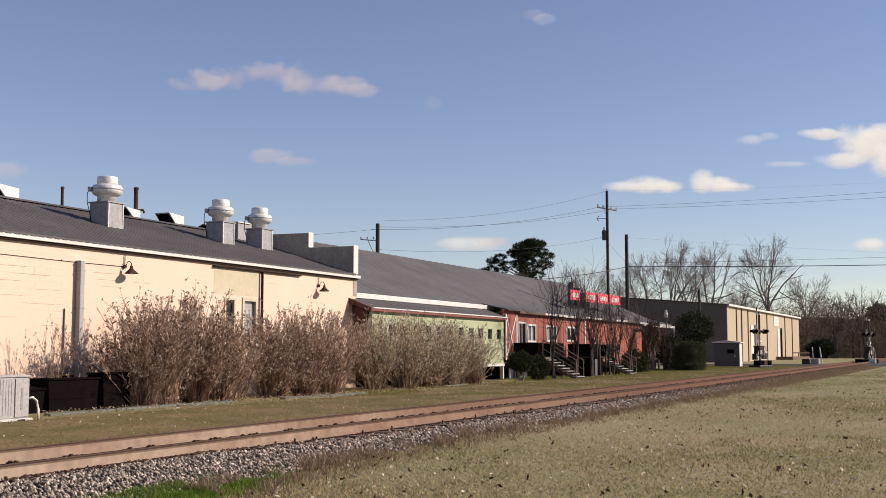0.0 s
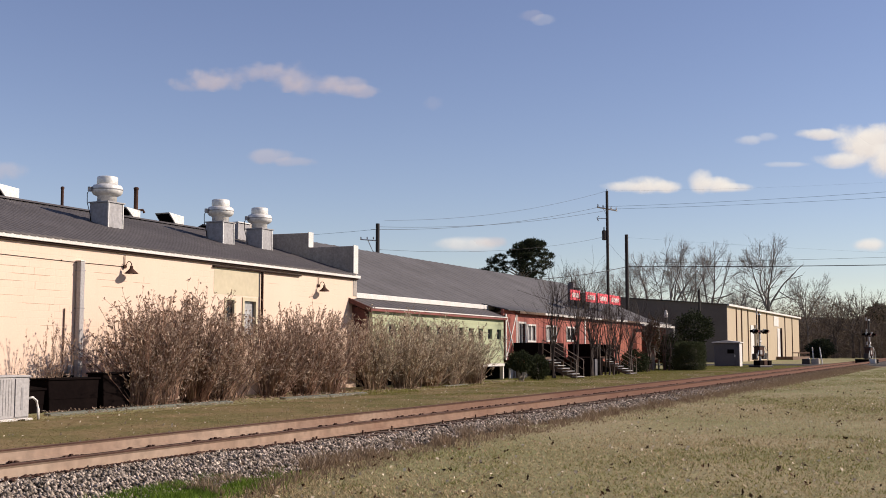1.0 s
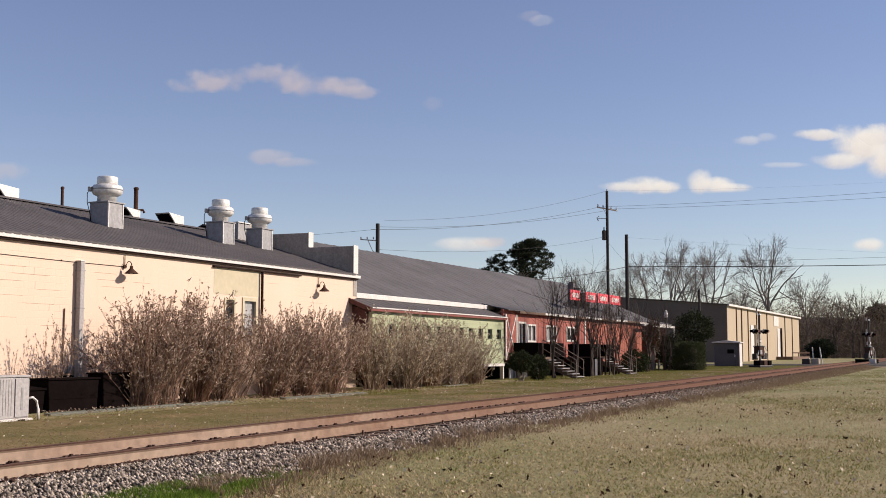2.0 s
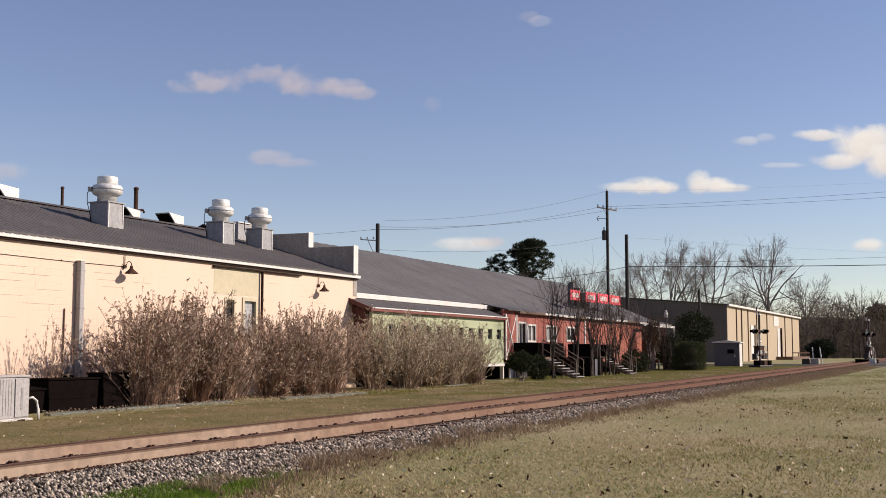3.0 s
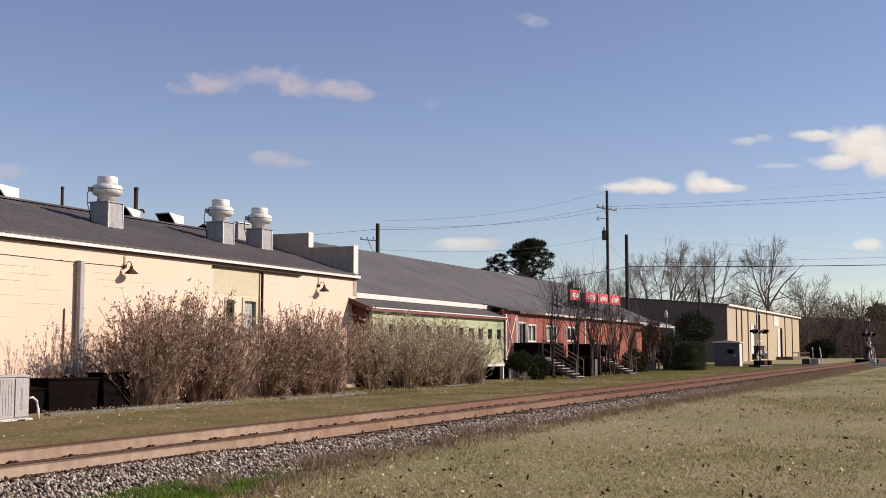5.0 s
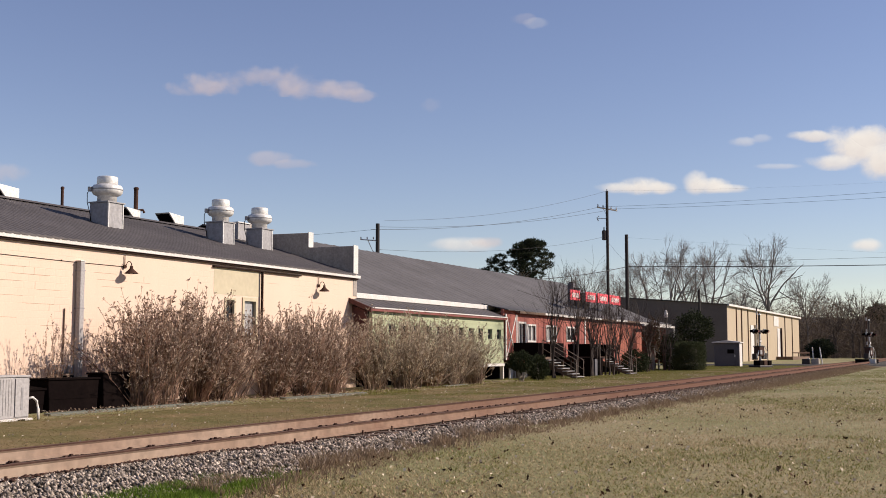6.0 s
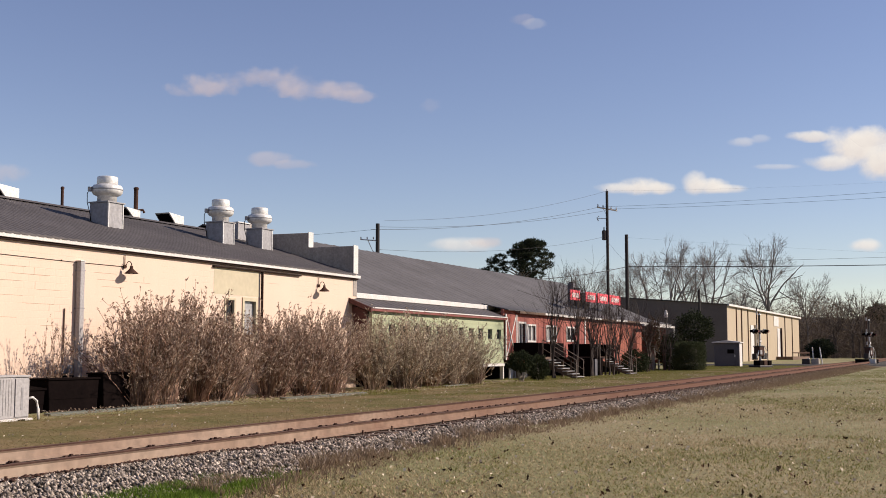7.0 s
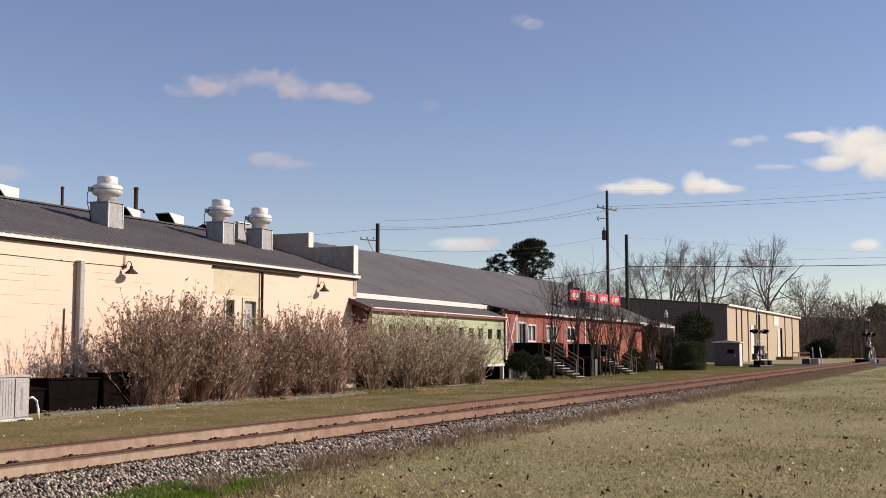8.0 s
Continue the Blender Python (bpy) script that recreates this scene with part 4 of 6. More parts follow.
# ---- things before the depot ----
def porch(y0, y1, sy0, sy1, label):
    """A raised landing with dark side panels, and open steps down towards the track with pipe handrails."""
    f = thing("porch", label, "porch", "porches before the red wall")
    z0, zf = ground_z(0, y0), 1.45
    part("deck", Build().box(-23.05, -21.6, y0, y1, zf - 0.12, zf), SLEEPER, f, "dark timber deck")
    for x, y in ((-21.7, y0 + 0.05), (-21.7, y1 - 0.15), (-22.9, y0 + 0.05), (-22.9, y1 - 0.15)):
        part("post", Build().box(x, x + 0.1, y, y + 0.1, z0 - 0.05, zf - 0.122), SLEEPER, f)
    part("side_panel", Build().box(-21.66, -21.6, y0, sy0 - 0.05, zf - 0.3, 2.2), BLACK, f, "black panel railing")
    part("side_panel", Build().box(-21.66, -21.6, sy1 + 0.05, y1, zf - 0.3, 2.2), BLACK, f, "black panel railing")
    part("side_panel", Build().box(-23.0, -21.67, y0, y0 + 0.05, zf + 0.002, 2.2), BLACK, f, "black panel railing")
    part("side_panel", Build().box(-23.0, -21.67, y1 - 0.05, y1, zf + 0.002, 2.2), BLACK, f, "black panel railing")
    n, run = 7, 1.85
    rise = (zf - z0) / (n + 1)
    for i in range(n):
        x = -21.58 + run * i / n
        # pale tread colour stands for the sun caught on the steps
        part("tread", Build().box(x, x + 0.29, sy0, sy1, zf - rise * (i + 1) - 0.035, zf - rise * (i + 1)), AC_GREY, f, bevel=0.008)
    for y in (sy0 + 0.02, sy1 - 0.08):
        part("stringer", Build().prism([(-21.59, zf - rise - 0.05), (-21.59, zf - rise - 0.36), (-19.75, z0 - 0.03), (-19.70, z0 + 0.1)], "y", y, y + 0.06), SLEEPER, f)
    for y in (sy0, sy1):
        part("handrail", Build().tube([(-21.6, y, zf + 0.9), (-19.75, y, z0 + 1.0)], 0.018, 8), RUSTY_PIPE, f, "thin weathered pipe handrail")
        part("rail_post", Build().tube([(-21.6, y, zf - 0.2), (-21.6, y, zf + 0.92)], 0.02, 8), RUSTY_PIPE, f)
        part("rail_post", Build().tube([(-19.75, y, z0 - 0.1), (-19.75, y, z0 + 1.02)], 0.02, 8), RUSTY_PIPE, f)
        part("midrail", Build().tube([(-21.6, y, zf + 0.45), (-19.75, y, z0 + 0.5)], 0.012, 6), RUSTY_PIPE, f)
    return f


porch(57.0, 61.0, 57.7, 58.9, "dark porch with steps paled for sunlight and pipe handrails")
porch(65.7, 70.4, 67.6, 68.9, "dark porch with steps farther along the red wall")

for y, c in ((63.2, BLACK), (64.1, AC_GREY), (65.0, BLACK)):
    wb = thing("wheelie_bin", "grey plastic wheeled bin beside the porch steps", "waste bin", "wheeled bins by the steps")
    z = ground_z(0, y)
    part("body", Build().prism([(y + 0.05, z), (y + 0.55, z), (y + 0.6, z + 1.0), (y, z + 1.0)], "x", -21.4, -20.8), CABINET if c is AC_GREY else BLACK, wb, bevel=0.03)
    part("lid", Build().prism([(-21.43, z + 1.002), (-20.77, z + 1.002), (-20.80, z + 1.05), (-21.4, z + 1.09)], "y", y - 0.02, y + 0.62), BLACK, wb, bevel=0.01)
    for q in (y + 0.08, y + 0.46):
        part("wheel", Build().tube([(-21.38, q, z + 0.1), (-21.38, q + 0.06, z + 0.1)], 0.1, 12), BLACK, wb)

# pale boards leaning under the corner of the green wall
for y in (56.2, 57.0, 58.2):
    lb = thing("lattice_board", "pale weathered board leaning against the pier", "board", "boards under the depot")
    part("board", Build().box(-22.95, -22.88, y, y + 0.5, 0.2, 1.05), AC_GREY, lb, bevel=0.01)
    part("rail", Build().box(-22.877, -22.85, y, y + 0.5, 0.95, 1.03), WHITE, lb)

# posts and eave frame at the far end of the red front
vp = thing("veranda", "open end veranda with thin white posts", "veranda")
for y in (84.6, 89.2):
    part("post", Build().box(-22.6, -22.48, y, y + 0.12, 0.35, 3.75), WHITE, vp)
part("beam", Build().box(-22.62, -22.46, 80.5, 89.4, 3.6, 3.75), WHITE, vp)
part("deck", Build().box(-23.08, -22.4, 80.5, 89.4, 1.2, 1.35), SLEEPER, vp)
part("brace", Build().tube([(-22.5, 79.5, 2.9), (-22.2, 84.0, 1.5)], 0.03, 6), GALV, vp)

# lamp post with a white globe lantern
lp = thing("lamp_post", "black lamp post with a white globe lantern", "lamp post", at=(-21.9, 84.5, ground_z(0, 84.5)))
part("base", Build().lathe([(0.16, 0), (0.16, 0.1), (0.09, 0.25), (0.06, 0.6)], (0, 0, -0.02), 14), STEEL_BLACK, lp)
part("pole", Build().tube([(0, 0, 0.5), (0, 0, 3.75)], [0.05, 0.04], 10), STEEL_BLACK, lp)
ln = part("lantern", Build().lathe([(0.08, 0), (0.13, 0.09), (0.15, 0.22), (0.13, 0.36), (0.09, 0.44)], (0, 0, 3.85), 18), WHITE, lp, "white globe", smooth=True)
part("cap", Build().lathe([(0.12, 0), (0.1, 0.08), (0.03, 0.14)], (0, 0, 4.285), 12), WHITE, ln)
part("collar", Build().lathe([(0.12, 0), (0.12, 0.1)], (0, 0, 3.748), 12), STEEL_BLACK, ln)

# red sign panels on the roof, writing as plain bars
SIGN_RED = material("red_sign_paint", (0.90, 0.07, 0.09), (0.80, 0.06, 0.08), 1.5, 0.5)
for y, w, z0 in ((70.6, 1.9, 5.1), (73.7, 2.2, 5.1), (76.3, 2.3, 5.12), (79.0, 2.6, 5.13)):
    sg = thing("roof_sign", "red sign panel with white lettering on the roof", "sign", "red sign panels on the roof")
    x = -24.5
    part("panel", Build().box(x - 0.06, x, y, y + w, z0, z0 + 0.66), SIGN_RED, sg, bevel=0.01)
    for q0, q1 in ((0.16, 0.30), (0.34, 0.48), (0.52, 0.66), (0.70, 0.84)):
        part("letter_bar", Build().box(x + 0.002, x + 0.012, y + w * q0, y + w * q1, z0 + 0.17, z0 + 0.47), WHITE, sg, "plain white bar")
    for q in (y + 0.2, y + w - 0.2):
        part("leg", Build().box(x - 0.12, x - 0.062, q, q + 0.06, 4.15, z0 + 0.5), STEEL_BLACK, sg)
        part("strut", Build().tube([(x - 0.1, q + 0.03, z0 + 0.5), (x - 1.2, q + 0.03, 4.75)], 0.025, 6), STEEL_BLACK, sg)
for y, h in ((74.3, 1.95), (75.7, 1.55), (77.2, 1.25)):
    cu = thing("roof_condenser", "slender dark roof unit behind the sign panels", "roof unit", "condensers on the depot roof")
    x = -25.6
    zb = 4.15 + (x + 24.2) / -7.8 * 3.3
    part("casing", Build().box(x - 0.4, x, y, y + 0.5, zb - 0.25, zb + h * 0.85), CABINET, cu, bevel=0.03)
    part("grille", Build().box(x + 0.002, x + 0.02, y + 0.06, y + 0.44, zb + 0.1, zb + h * 0.7), BLACK, cu)
    part("fan_guard", Build().lathe([(0.18, 0), (0.18, 0.06), (0.06, 0.08)], (x - 0.2, y + 0.25, zb + h * 0.85 + 0.002), 14), STEEL_BLACK, cu)
    part("mast", Build().tube([(x - 0.2, y + 0.25, zb + h * 0.85 + 0.08), (x - 0.2, y + 0.25, zb + h * 0.85 + 0.4)], 0.03, 6), STEEL_BLACK, cu)


# ---- evergreens ----
def evergreen(name, label, at, radii, count, leaf, boxy, seed, mat, trunk=0.0):
    """Leaves massed round a hidden core of branches; boxy > 2 gives a clipped, flatter shape."""
    rng = np.random.default_rng(seed)
    e = thing(name, label, "bush", "", at=at)
    d = rng.normal(size=(count, 3))
    d /= np.linalg.norm(d, axis=1, keepdims=True)
    k = (np.abs(d) ** boxy).sum(1, keepdims=True) ** (-1 / boxy)
    lump = np.array([noise.noise((q[0] * 2.2 + seed, q[1] * 2.2, q[2] * 2.2)) for q in d])[:, None]
    r = rng.uniform(0.25, 1.0, (count, 1)) ** 0.35 * (1 + (0.03 if boxy > 2.5 else (0.6 if trunk > 1 else 0.40)) * lump)
    p = d * k * r * np.array(radii) + np.array([0, 0, radii[2] + trunk])
    if boxy > 8:
        q = rng.uniform(-1, 1, (count, 3))
        ax = rng.integers(0, 3, count)
        q[np.arange(count), ax] = np.sign(rng.normal(size=count)) * rng.uniform(0.8, 1.0, count) * (1 + 0.04 * lump[:, 0])
        q[:, :2] *= 1 - 0.08 * np.maximum(q[:, 2:3], 0)
        p, d = q * np.array(radii) + np.array([0, 0, radii[2]]), q
    p[:, 2] = np.maximum(p[:, 2], 0.02)
    v, f = leaves(p, d + rng.normal(0, 0.8, (count, 3)), leaf, leaf * 0.5, rng)
    part_np("foliage", v, f, mat, e)
    b = Build()
    for i in range(9):
        t = p[rng.integers(count)] * 0.75
        b.tube([(0.05 * math.cos(i), 0.05 * math.sin(i), -0.05), tuple(t * 0.5 + rng.normal(0, 0.05, 3)), tuple(t)], [0.04, 0.03, 0.012], 5, False)
    part("branches", b, BARK, e)
    return e


G = ground_z
for name, label, at, radii, cnt, leaf, boxy, mat, tr in (
        ("evergreen_shrub", "round dark evergreen shrub beside the porch", (-20.9, 52.8, 0.25), (0.6, 0.72, 0.48), 4000, 0.10, 2, HEDGE_LEAF, 0.5),
        ("evergreen_shrub", "dull green evergreen shrub before the porch panels", (-20.7, 54.6, 0.26), (0.5, 0.65, 0.66), 5000, 0.09, 2, HEDGE_LEAF, 0.0),
        ("evergreen_shrub", "rounded evergreen shrub past the second porch", (-21.2, 73.6, 0.35), (0.9, 1.5, 0.75), 5000, 0.11, 2, HEDGE_LEAF, 0.0),
        ("clipped_hedge", "large dark hedge clipped into a block", (-19.6, 82.0, 0.38), (1.03, 1.2, 1.04), 30000, 0.075, 7, HEDGE_CLIPPED, 0.0),
        ("evergreen_shrub", "domed dark evergreen behind the clipped hedge", (-21.4, 84.2, 0.4), (1.0, 1.3, 1.32), 9000, 0.12, 2, HEDGE_LEAF, 0.0),
        ("evergreen_tree", "loose dark evergreen tree behind the hedge", (-21.5, 91.6, 0.45), (1.35, 1.9, 1.4), 4200, 0.2, 2, HEDGE_LEAF, 1.7),
        ("evergreen_tree", "small dull brown-leaved tree at the depot corner", (-21.9, 80.6, 0.4), (0.55, 0.95, 1.15), 2600, 0.13, 2, BROWN_LEAF, 1.4)):
    evergreen(name, label, at, radii, cnt, leaf, boxy, int(abs(at[1]) * 7), mat, tr)


# ---- trees ----
def bare_tree(label, h, r, levels, keep, seed, mat, stems=1, group="", fork=0.34, wide=0.42):
    """A short bole that forks into arching leaders with a rounded crown of fine twigs, or several slender stems from the ground."""
    rng = np.random.default_rng(seed)
    e = thing("bare_tree", label, "tree", group)
    tb = Build()
    crown = Build()
    tips, ways = [], []

    heart, size = np.array([0, 0, h * 0.68]), np.array([h * wide * 0.5, h * wide * 0.5, h * 0.36])

    def limb(p, d, ln, rad, level):
        pts, q, dd = [tuple(p)], p.copy(), d.copy()
        for i in range(3):
            q = q + dd * ln / 3
            pts.append(tuple(q))
            dd = dd + rng.normal(0, 0.10, 3) + np.array([0, 0, 0.04])
            dd /= np.linalg.norm(dd)
        crown.tube(pts, [rad, rad * 0.88, rad * 0.78, rad * 0.66], 5 if level > 3 else 3, False)
        past = stems == 1 and (((q - heart) / size) ** 2).sum() > 1.0
        if level == 0 or past:
            tips.extend(pts[1:])
            ways.extend([dd] * 3)
            return
        for i in range(keep):
            u = 1.0 if i == 0 else rng.uniform(0.35, 1.0)
            k = min(int(u * 3), 2)
            s = np.array(pts[k]) + (np.array(pts[k + 1]) - np.array(pts[k])) * (u * 3 - k)
            nd = dd + rng.normal(0, 0.15 if i == 0 else 0.5, 3)
            if stems == 1 and i:
                away = s - heart * np.array([1, 1, 0.8])
                nd = nd + 0.35 * away / np.linalg.norm(away)
            nd /= np.linalg.norm(nd)
            limb(s, nd, ln * rng.uniform(0.62, 0.84), rad * (0.68 if i == 0 else rng.uniform(0.4, 0.58)), level - 1)

    for s in range(stems):
        lean = 0.03 if stems == 1 else 0.06
        d = np.array([rng.normal(0, lean), rng.normal(0, lean), 1.0])
        d /= np.linalg.norm(d)
        base = np.array([rng.normal(0, 0.12) if stems > 1 else 0, rng.normal(0, 0.12) if stems > 1 else 0, -0.1])
        reach = fork if stems == 1 else 0.34
        pts = [base + d * h * reach * u + rng.normal(0, 0.004 * h, 3) * (u > 0) for u in (0, 0.25, 0.5, 0.75, 1.0)]
        tb.tube([tuple(q) for q in pts], [r * 1.3, r, r * 0.92, r * 0.85, r * 0.75], 8, False)
        limbs = 5 if stems == 1 else 4
        for i in range(limbs):
            u = 0.72 + 0.28 * i / (limbs - 1)
            k = min(int(u * 4), 3)
            q = pts[k] + (pts[k + 1] - pts[k]) * (u * 4 - k)
            az = 2.4 * i + rng.uniform(-0.4, 0.4)
            out = rng.uniform(0.7, 1.1) * wide if stems == 1 else rng.uniform(0.1, 0.3)
            nd = np.array([math.cos(az) * out, math.sin(az) * out, 0.8])
            nd /= np.linalg.norm(nd)
            limb(q, nd, h * (0.17 if stems == 1 else 0.24) * rng.uniform(0.8, 1.1), r * 0.55, levels)
    part("trunk", tb, mat, e)
    c = part("crown", crown, mat, e)
    tips, ways = np.repeat(np.array(tips), 2, 0), np.repeat(np.array(ways), 2, 0)
    v, f = leaves(tips, ways + rng.normal(0, 0.45, ways.shape) + np.array([0, 0, 0.2]), h * 0.035, max(h * 0.0009, 0.006), rng)
    part_np("twig_mass", v, f, mat, c)["kind"] = "stuff"
    e["height"] = float(tips[:, 2].max())
    return e


def stand(e, x, y, h, turn):
    """Sets a tree on the ground with its top h metres above it."""
    e.matrix_basis = pose(x, y, G(x, y) - 0.1, 0, 0, turn) @ Matrix.Scale(h / e["height"], 4)


TALL = [bare_tree("tall bare winter tree with a rounded crown of fine grey twigs", 18, 0.24, 5, 3, 40 + i, BARK, group="bare trees behind the buildings",
                  fork=f_, wide=w_) for i, (f_, w_) in enumerate(((0.36, 0.36), (0.33, 0.42), (0.34, 0.38), (0.38, 0.46)))]
spots = [(0, -63.2, 191, 16.5), (1, -58.6, 194, 15.0), (2, -54.6, 195, 18.2), (1, -50.9, 200, 21.0), (0, -48.6, 205, 19.5), (2, -44.6, 201, 20.2),
         (3, -34.7, 204, 20.8), (1, -39.5, 212, 14.5), (2, -42.0, 214, 13.5), (0, -29.6, 214, 15.0), (2, -61.0, 205, 14.5)]
used = set()
for i, (k, x, y, h) in enumerate(spots):
    e = copy_thing(TALL[k], pose(0, 0, 0)) if k in used else TALL[k]
    used.add(k)
    stand(e, x, y, h, 77 * i)
WOOD = [bare_tree("brown leafless woodland tree at the wood's edge", 12, 0.17, 4, 3, 60 + i, WOOD_TWIG, group="trees of the far wood", fork=0.28) for i in range(3)]
rr = random.Random(5)
for i in range(46):
    e = WOOD[i] if i < 3 else copy_thing(WOOD[i % 3], pose(0, 0, 0))
    x = -29 + 62 * (i / 45) + rr.uniform(-1, 1)
    stand(e, x, 204 + rr.uniform(0, 22), rr.uniform(8.5, 12.6) - 0.035 * max(x + 29, 0), rr.uniform(0, 360))
rng = np.random.default_rng(9)
n = 120000
bx = rng.uniform(-80, 36, n)
by = rng.uniform(203, 236, n)
bz = 0.9 + rng.beta(1.0, 1.35, n) * (10.2 + 3.0 * np.array([noise.noise((q * 0.12, 3.0, 0)) for q in bx]))
v, f = leaves(np.stack([bx, by, bz], 1), rng.normal(size=(n, 3)) + np.array([0, 0, 0.7]), 0.8, 0.08, rng)
BRUSH = leaf_material("winter_brush", (0.13, 0.098, 0.07), (0.30, 0.225, 0.165), 0.2)
tagged(part_np("undergrowth", v, f, BRUSH), "tangled brown winter undergrowth of the far wood", "undergrowth", kind="stuff")
for i, (x, y, h) in enumerate(((-18.5, 222, 11.2), (-16.2, 226, 10.6), (-13, 230, 10.0), (-26.0, 201, 4.7))):
    evergreen("evergreen_tree", "dark evergreen tree among the bare wood", (x, y, 0.9), (2.0, 2.0, 1.5), 4000, 0.40, 2, 300 + i, PINE_LEAF, h - 4.6)

# rising wooded ground that closes the view behind the wood
hb = Build()
for i in range(121):
    x = -110 + 1.6 * i
    top = 9.5 + 1.8 * noise.noise((x * 0.05, 7.0, 0)) + 1.4 * noise.noise((x * 0.21, 2.0, 0)) + 0.8 * noise.noise((x * 0.6, 1.0, 0))
    hb.v += [(x, 240, 0.6), (x, 241, top * 0.6), (x, 243, top), (x, 290, top * 0.8)]
for i in range(120):
    for k in range(3):
        hb.f.append((i * 4 + k, i * 4 + k + 4, i * 4 + k + 5, i * 4 + k + 1))
FAR_WOOD = material("far_winter_wood", (0.18, 0.14, 0.105), (0.25, 0.195, 0.15), 0.25, 1.0, fine=1.2, gloss=0.0)
tagged(part("backdrop", hb, FAR_WOOD), "brown winter woodland rising in the distance", "woodland", kind="structure")

# pine with layered clumps
rng = np.random.default_rng(21)
pine = thing("pine_tree", "dark spreading pine tree rising behind the depot roof", "tree", at=(-51.6, 130.2, 0.6))
part("trunk", Build().tube([(0, 0, -0.2), (0.2, 0.1, 5), (-0.1, 0, 9.5), (0.3, 0.2, 13.6)], [0.38, 0.32, 0.24, 0.09], 10), BARK, pine)
lv, lf, off = [], [], 0
limbs = Build()
clumps = []
for i in range(40):
    h = rng.uniform(10.4, 14.5)
    reach = 2.9 * math.sqrt(max(0.05, 1 - ((h - 11.7) / 3.2) ** 2)) * rng.uniform(0.3, 1.0)
    a = rng.uniform(0, 2 * math.pi)
    clumps.append((1.2 + math.cos(a) * reach, 0.6 + math.sin(a) * reach, h, rng.uniform(0.45, 0.85)))
clumps += [(-2.6, -1.3, 11.9, 0.75), (-3.2, -1.5, 11.2, 0.7), (-2.2, -1.0, 12.7, 0.6), (-3.9, -1.9, 10.9, 0.55), (-2.0, -1.2, 11.0, 0.6), (-3.0, -1.4, 12.3, 0.55)]
for x, y, h, s in clumps:
    limbs.tube([(0, 0, h - 1.6), (x * 0.5, y * 0.5, h - 0.8), (x, y, h - 0.1)], [0.09, 0.06, 0.03], 5, False)
    m = int(520 * s)
    d = rng.normal(size=(m, 3))
    d /= np.linalg.norm(d, axis=1, keepdims=True)
    p = d * rng.uniform(0.2, 1.0, (m, 1)) ** 0.5 * np.array([s * 1.25, s * 1.25, s * 0.48]) + np.array([x, y, h])
    v, f = leaves(p, d + np.array([0, 0, 0.5]), 0.34, 0.09, rng)
    lv.append(v)
    lf.append(f + off)
    off += len(v)
part("limbs", limbs, BARK, pine)
part_np("crown", np.concatenate(lv), np.concatenate(lf), PINE_LEAF, pine, "dark green needle clumps")

# small multi-stemmed bare trees before the red front
for i, (x, y, h) in enumerate(((-20.9, 57.6, 6.2), (-20.6, 60.2, 6.4), (-20.7, 63.0, 5.2), (-20.9, 64.6, 5.0), (-20.6, 66.0, 5.2), (-20.8, 68.3, 5.0), (-20.7, 71.0, 4.8), (-20.9, 75.5, 4.8), (-20.9, 80.5, 4.6))):
    e = bare_tree("slender many-stemmed bare tree before the red wall", h, 0.052, 4, 2, 80 + i, DARK_BARK, 3, "bare ornamental trees before the depot")
    e.matrix_basis = pose(x, y, G(x, y), 0, 0, 50 * i)


# ---- poles and wires ----
def utility_pole(at, h, r, arms, label, extra):
    f = thing("utility_pole", label, "utility pole", "utility poles", at=at)
    part("pole", Build().tube([(0, 0, -0.3), (0, 0, h * 0.5), (0, 0, h)], [r * 1.25, r * 1.1, r], 12), WOOD_POLE, f)
    for z, half, dx, dy, tilt, mt in arms:
        a, c = Vector((-half * dx, -half * dy, z - tilt)), Vector((half * dx, half * dy, z + tilt))
        arm = part("crossarm", Build().tube([a, c], 0.07, 4), mt, f, "weathered crossarm")
        for u in (0.05, 0.3, 0.7, 0.95):
            q = a.lerp(c, u)
            part("insulator", Build().lathe([(0.05, 0.06), (0.07, 0.12), (0.04, 0.2), (0.05, 0.26), (0.02, 0.3)], q, 10), GALV_DULL, arm)
        part("brace", Build().tube([a.lerp(c, 0.3), (0, 0, z - 0.7)], 0.02, 5), GALV_DULL, arm)
    if extra:
        tr = part("transformer", Build().lathe([(0.15, 0), (0.19, 0.05), (0.19, 0.8), (0.15, 0.88), (0.05, 0.92)], (-0.28, -0.12, h - 4.5), 16), STEEL_BLACK, f, "dark transformer can")
        part("bushing", Build().tube([(-0.28, -0.12, h - 3.58), (-0.28, -0.12, h - 3.3)], 0.05, 8), BROWN, tr)
        part("cutout_arm", Build().tube([(0, 0, h - 2.55), (-0.75, -0.3, h - 2.5)], 0.03, 6), GALV_DULL, f)
        part("cutout", Build().tube([(-0.75, -0.3, h - 2.75), (-0.85, -0.35, h - 2.45), (-0.7, -0.28, h - 2.3)], 0.05, 6), GALV_DULL, f)
        part("top_pin", Build().tube([(0, 0, h), (0, 0, h + 0.15)], 0.04, 6), GALV_DULL, f)
    return f


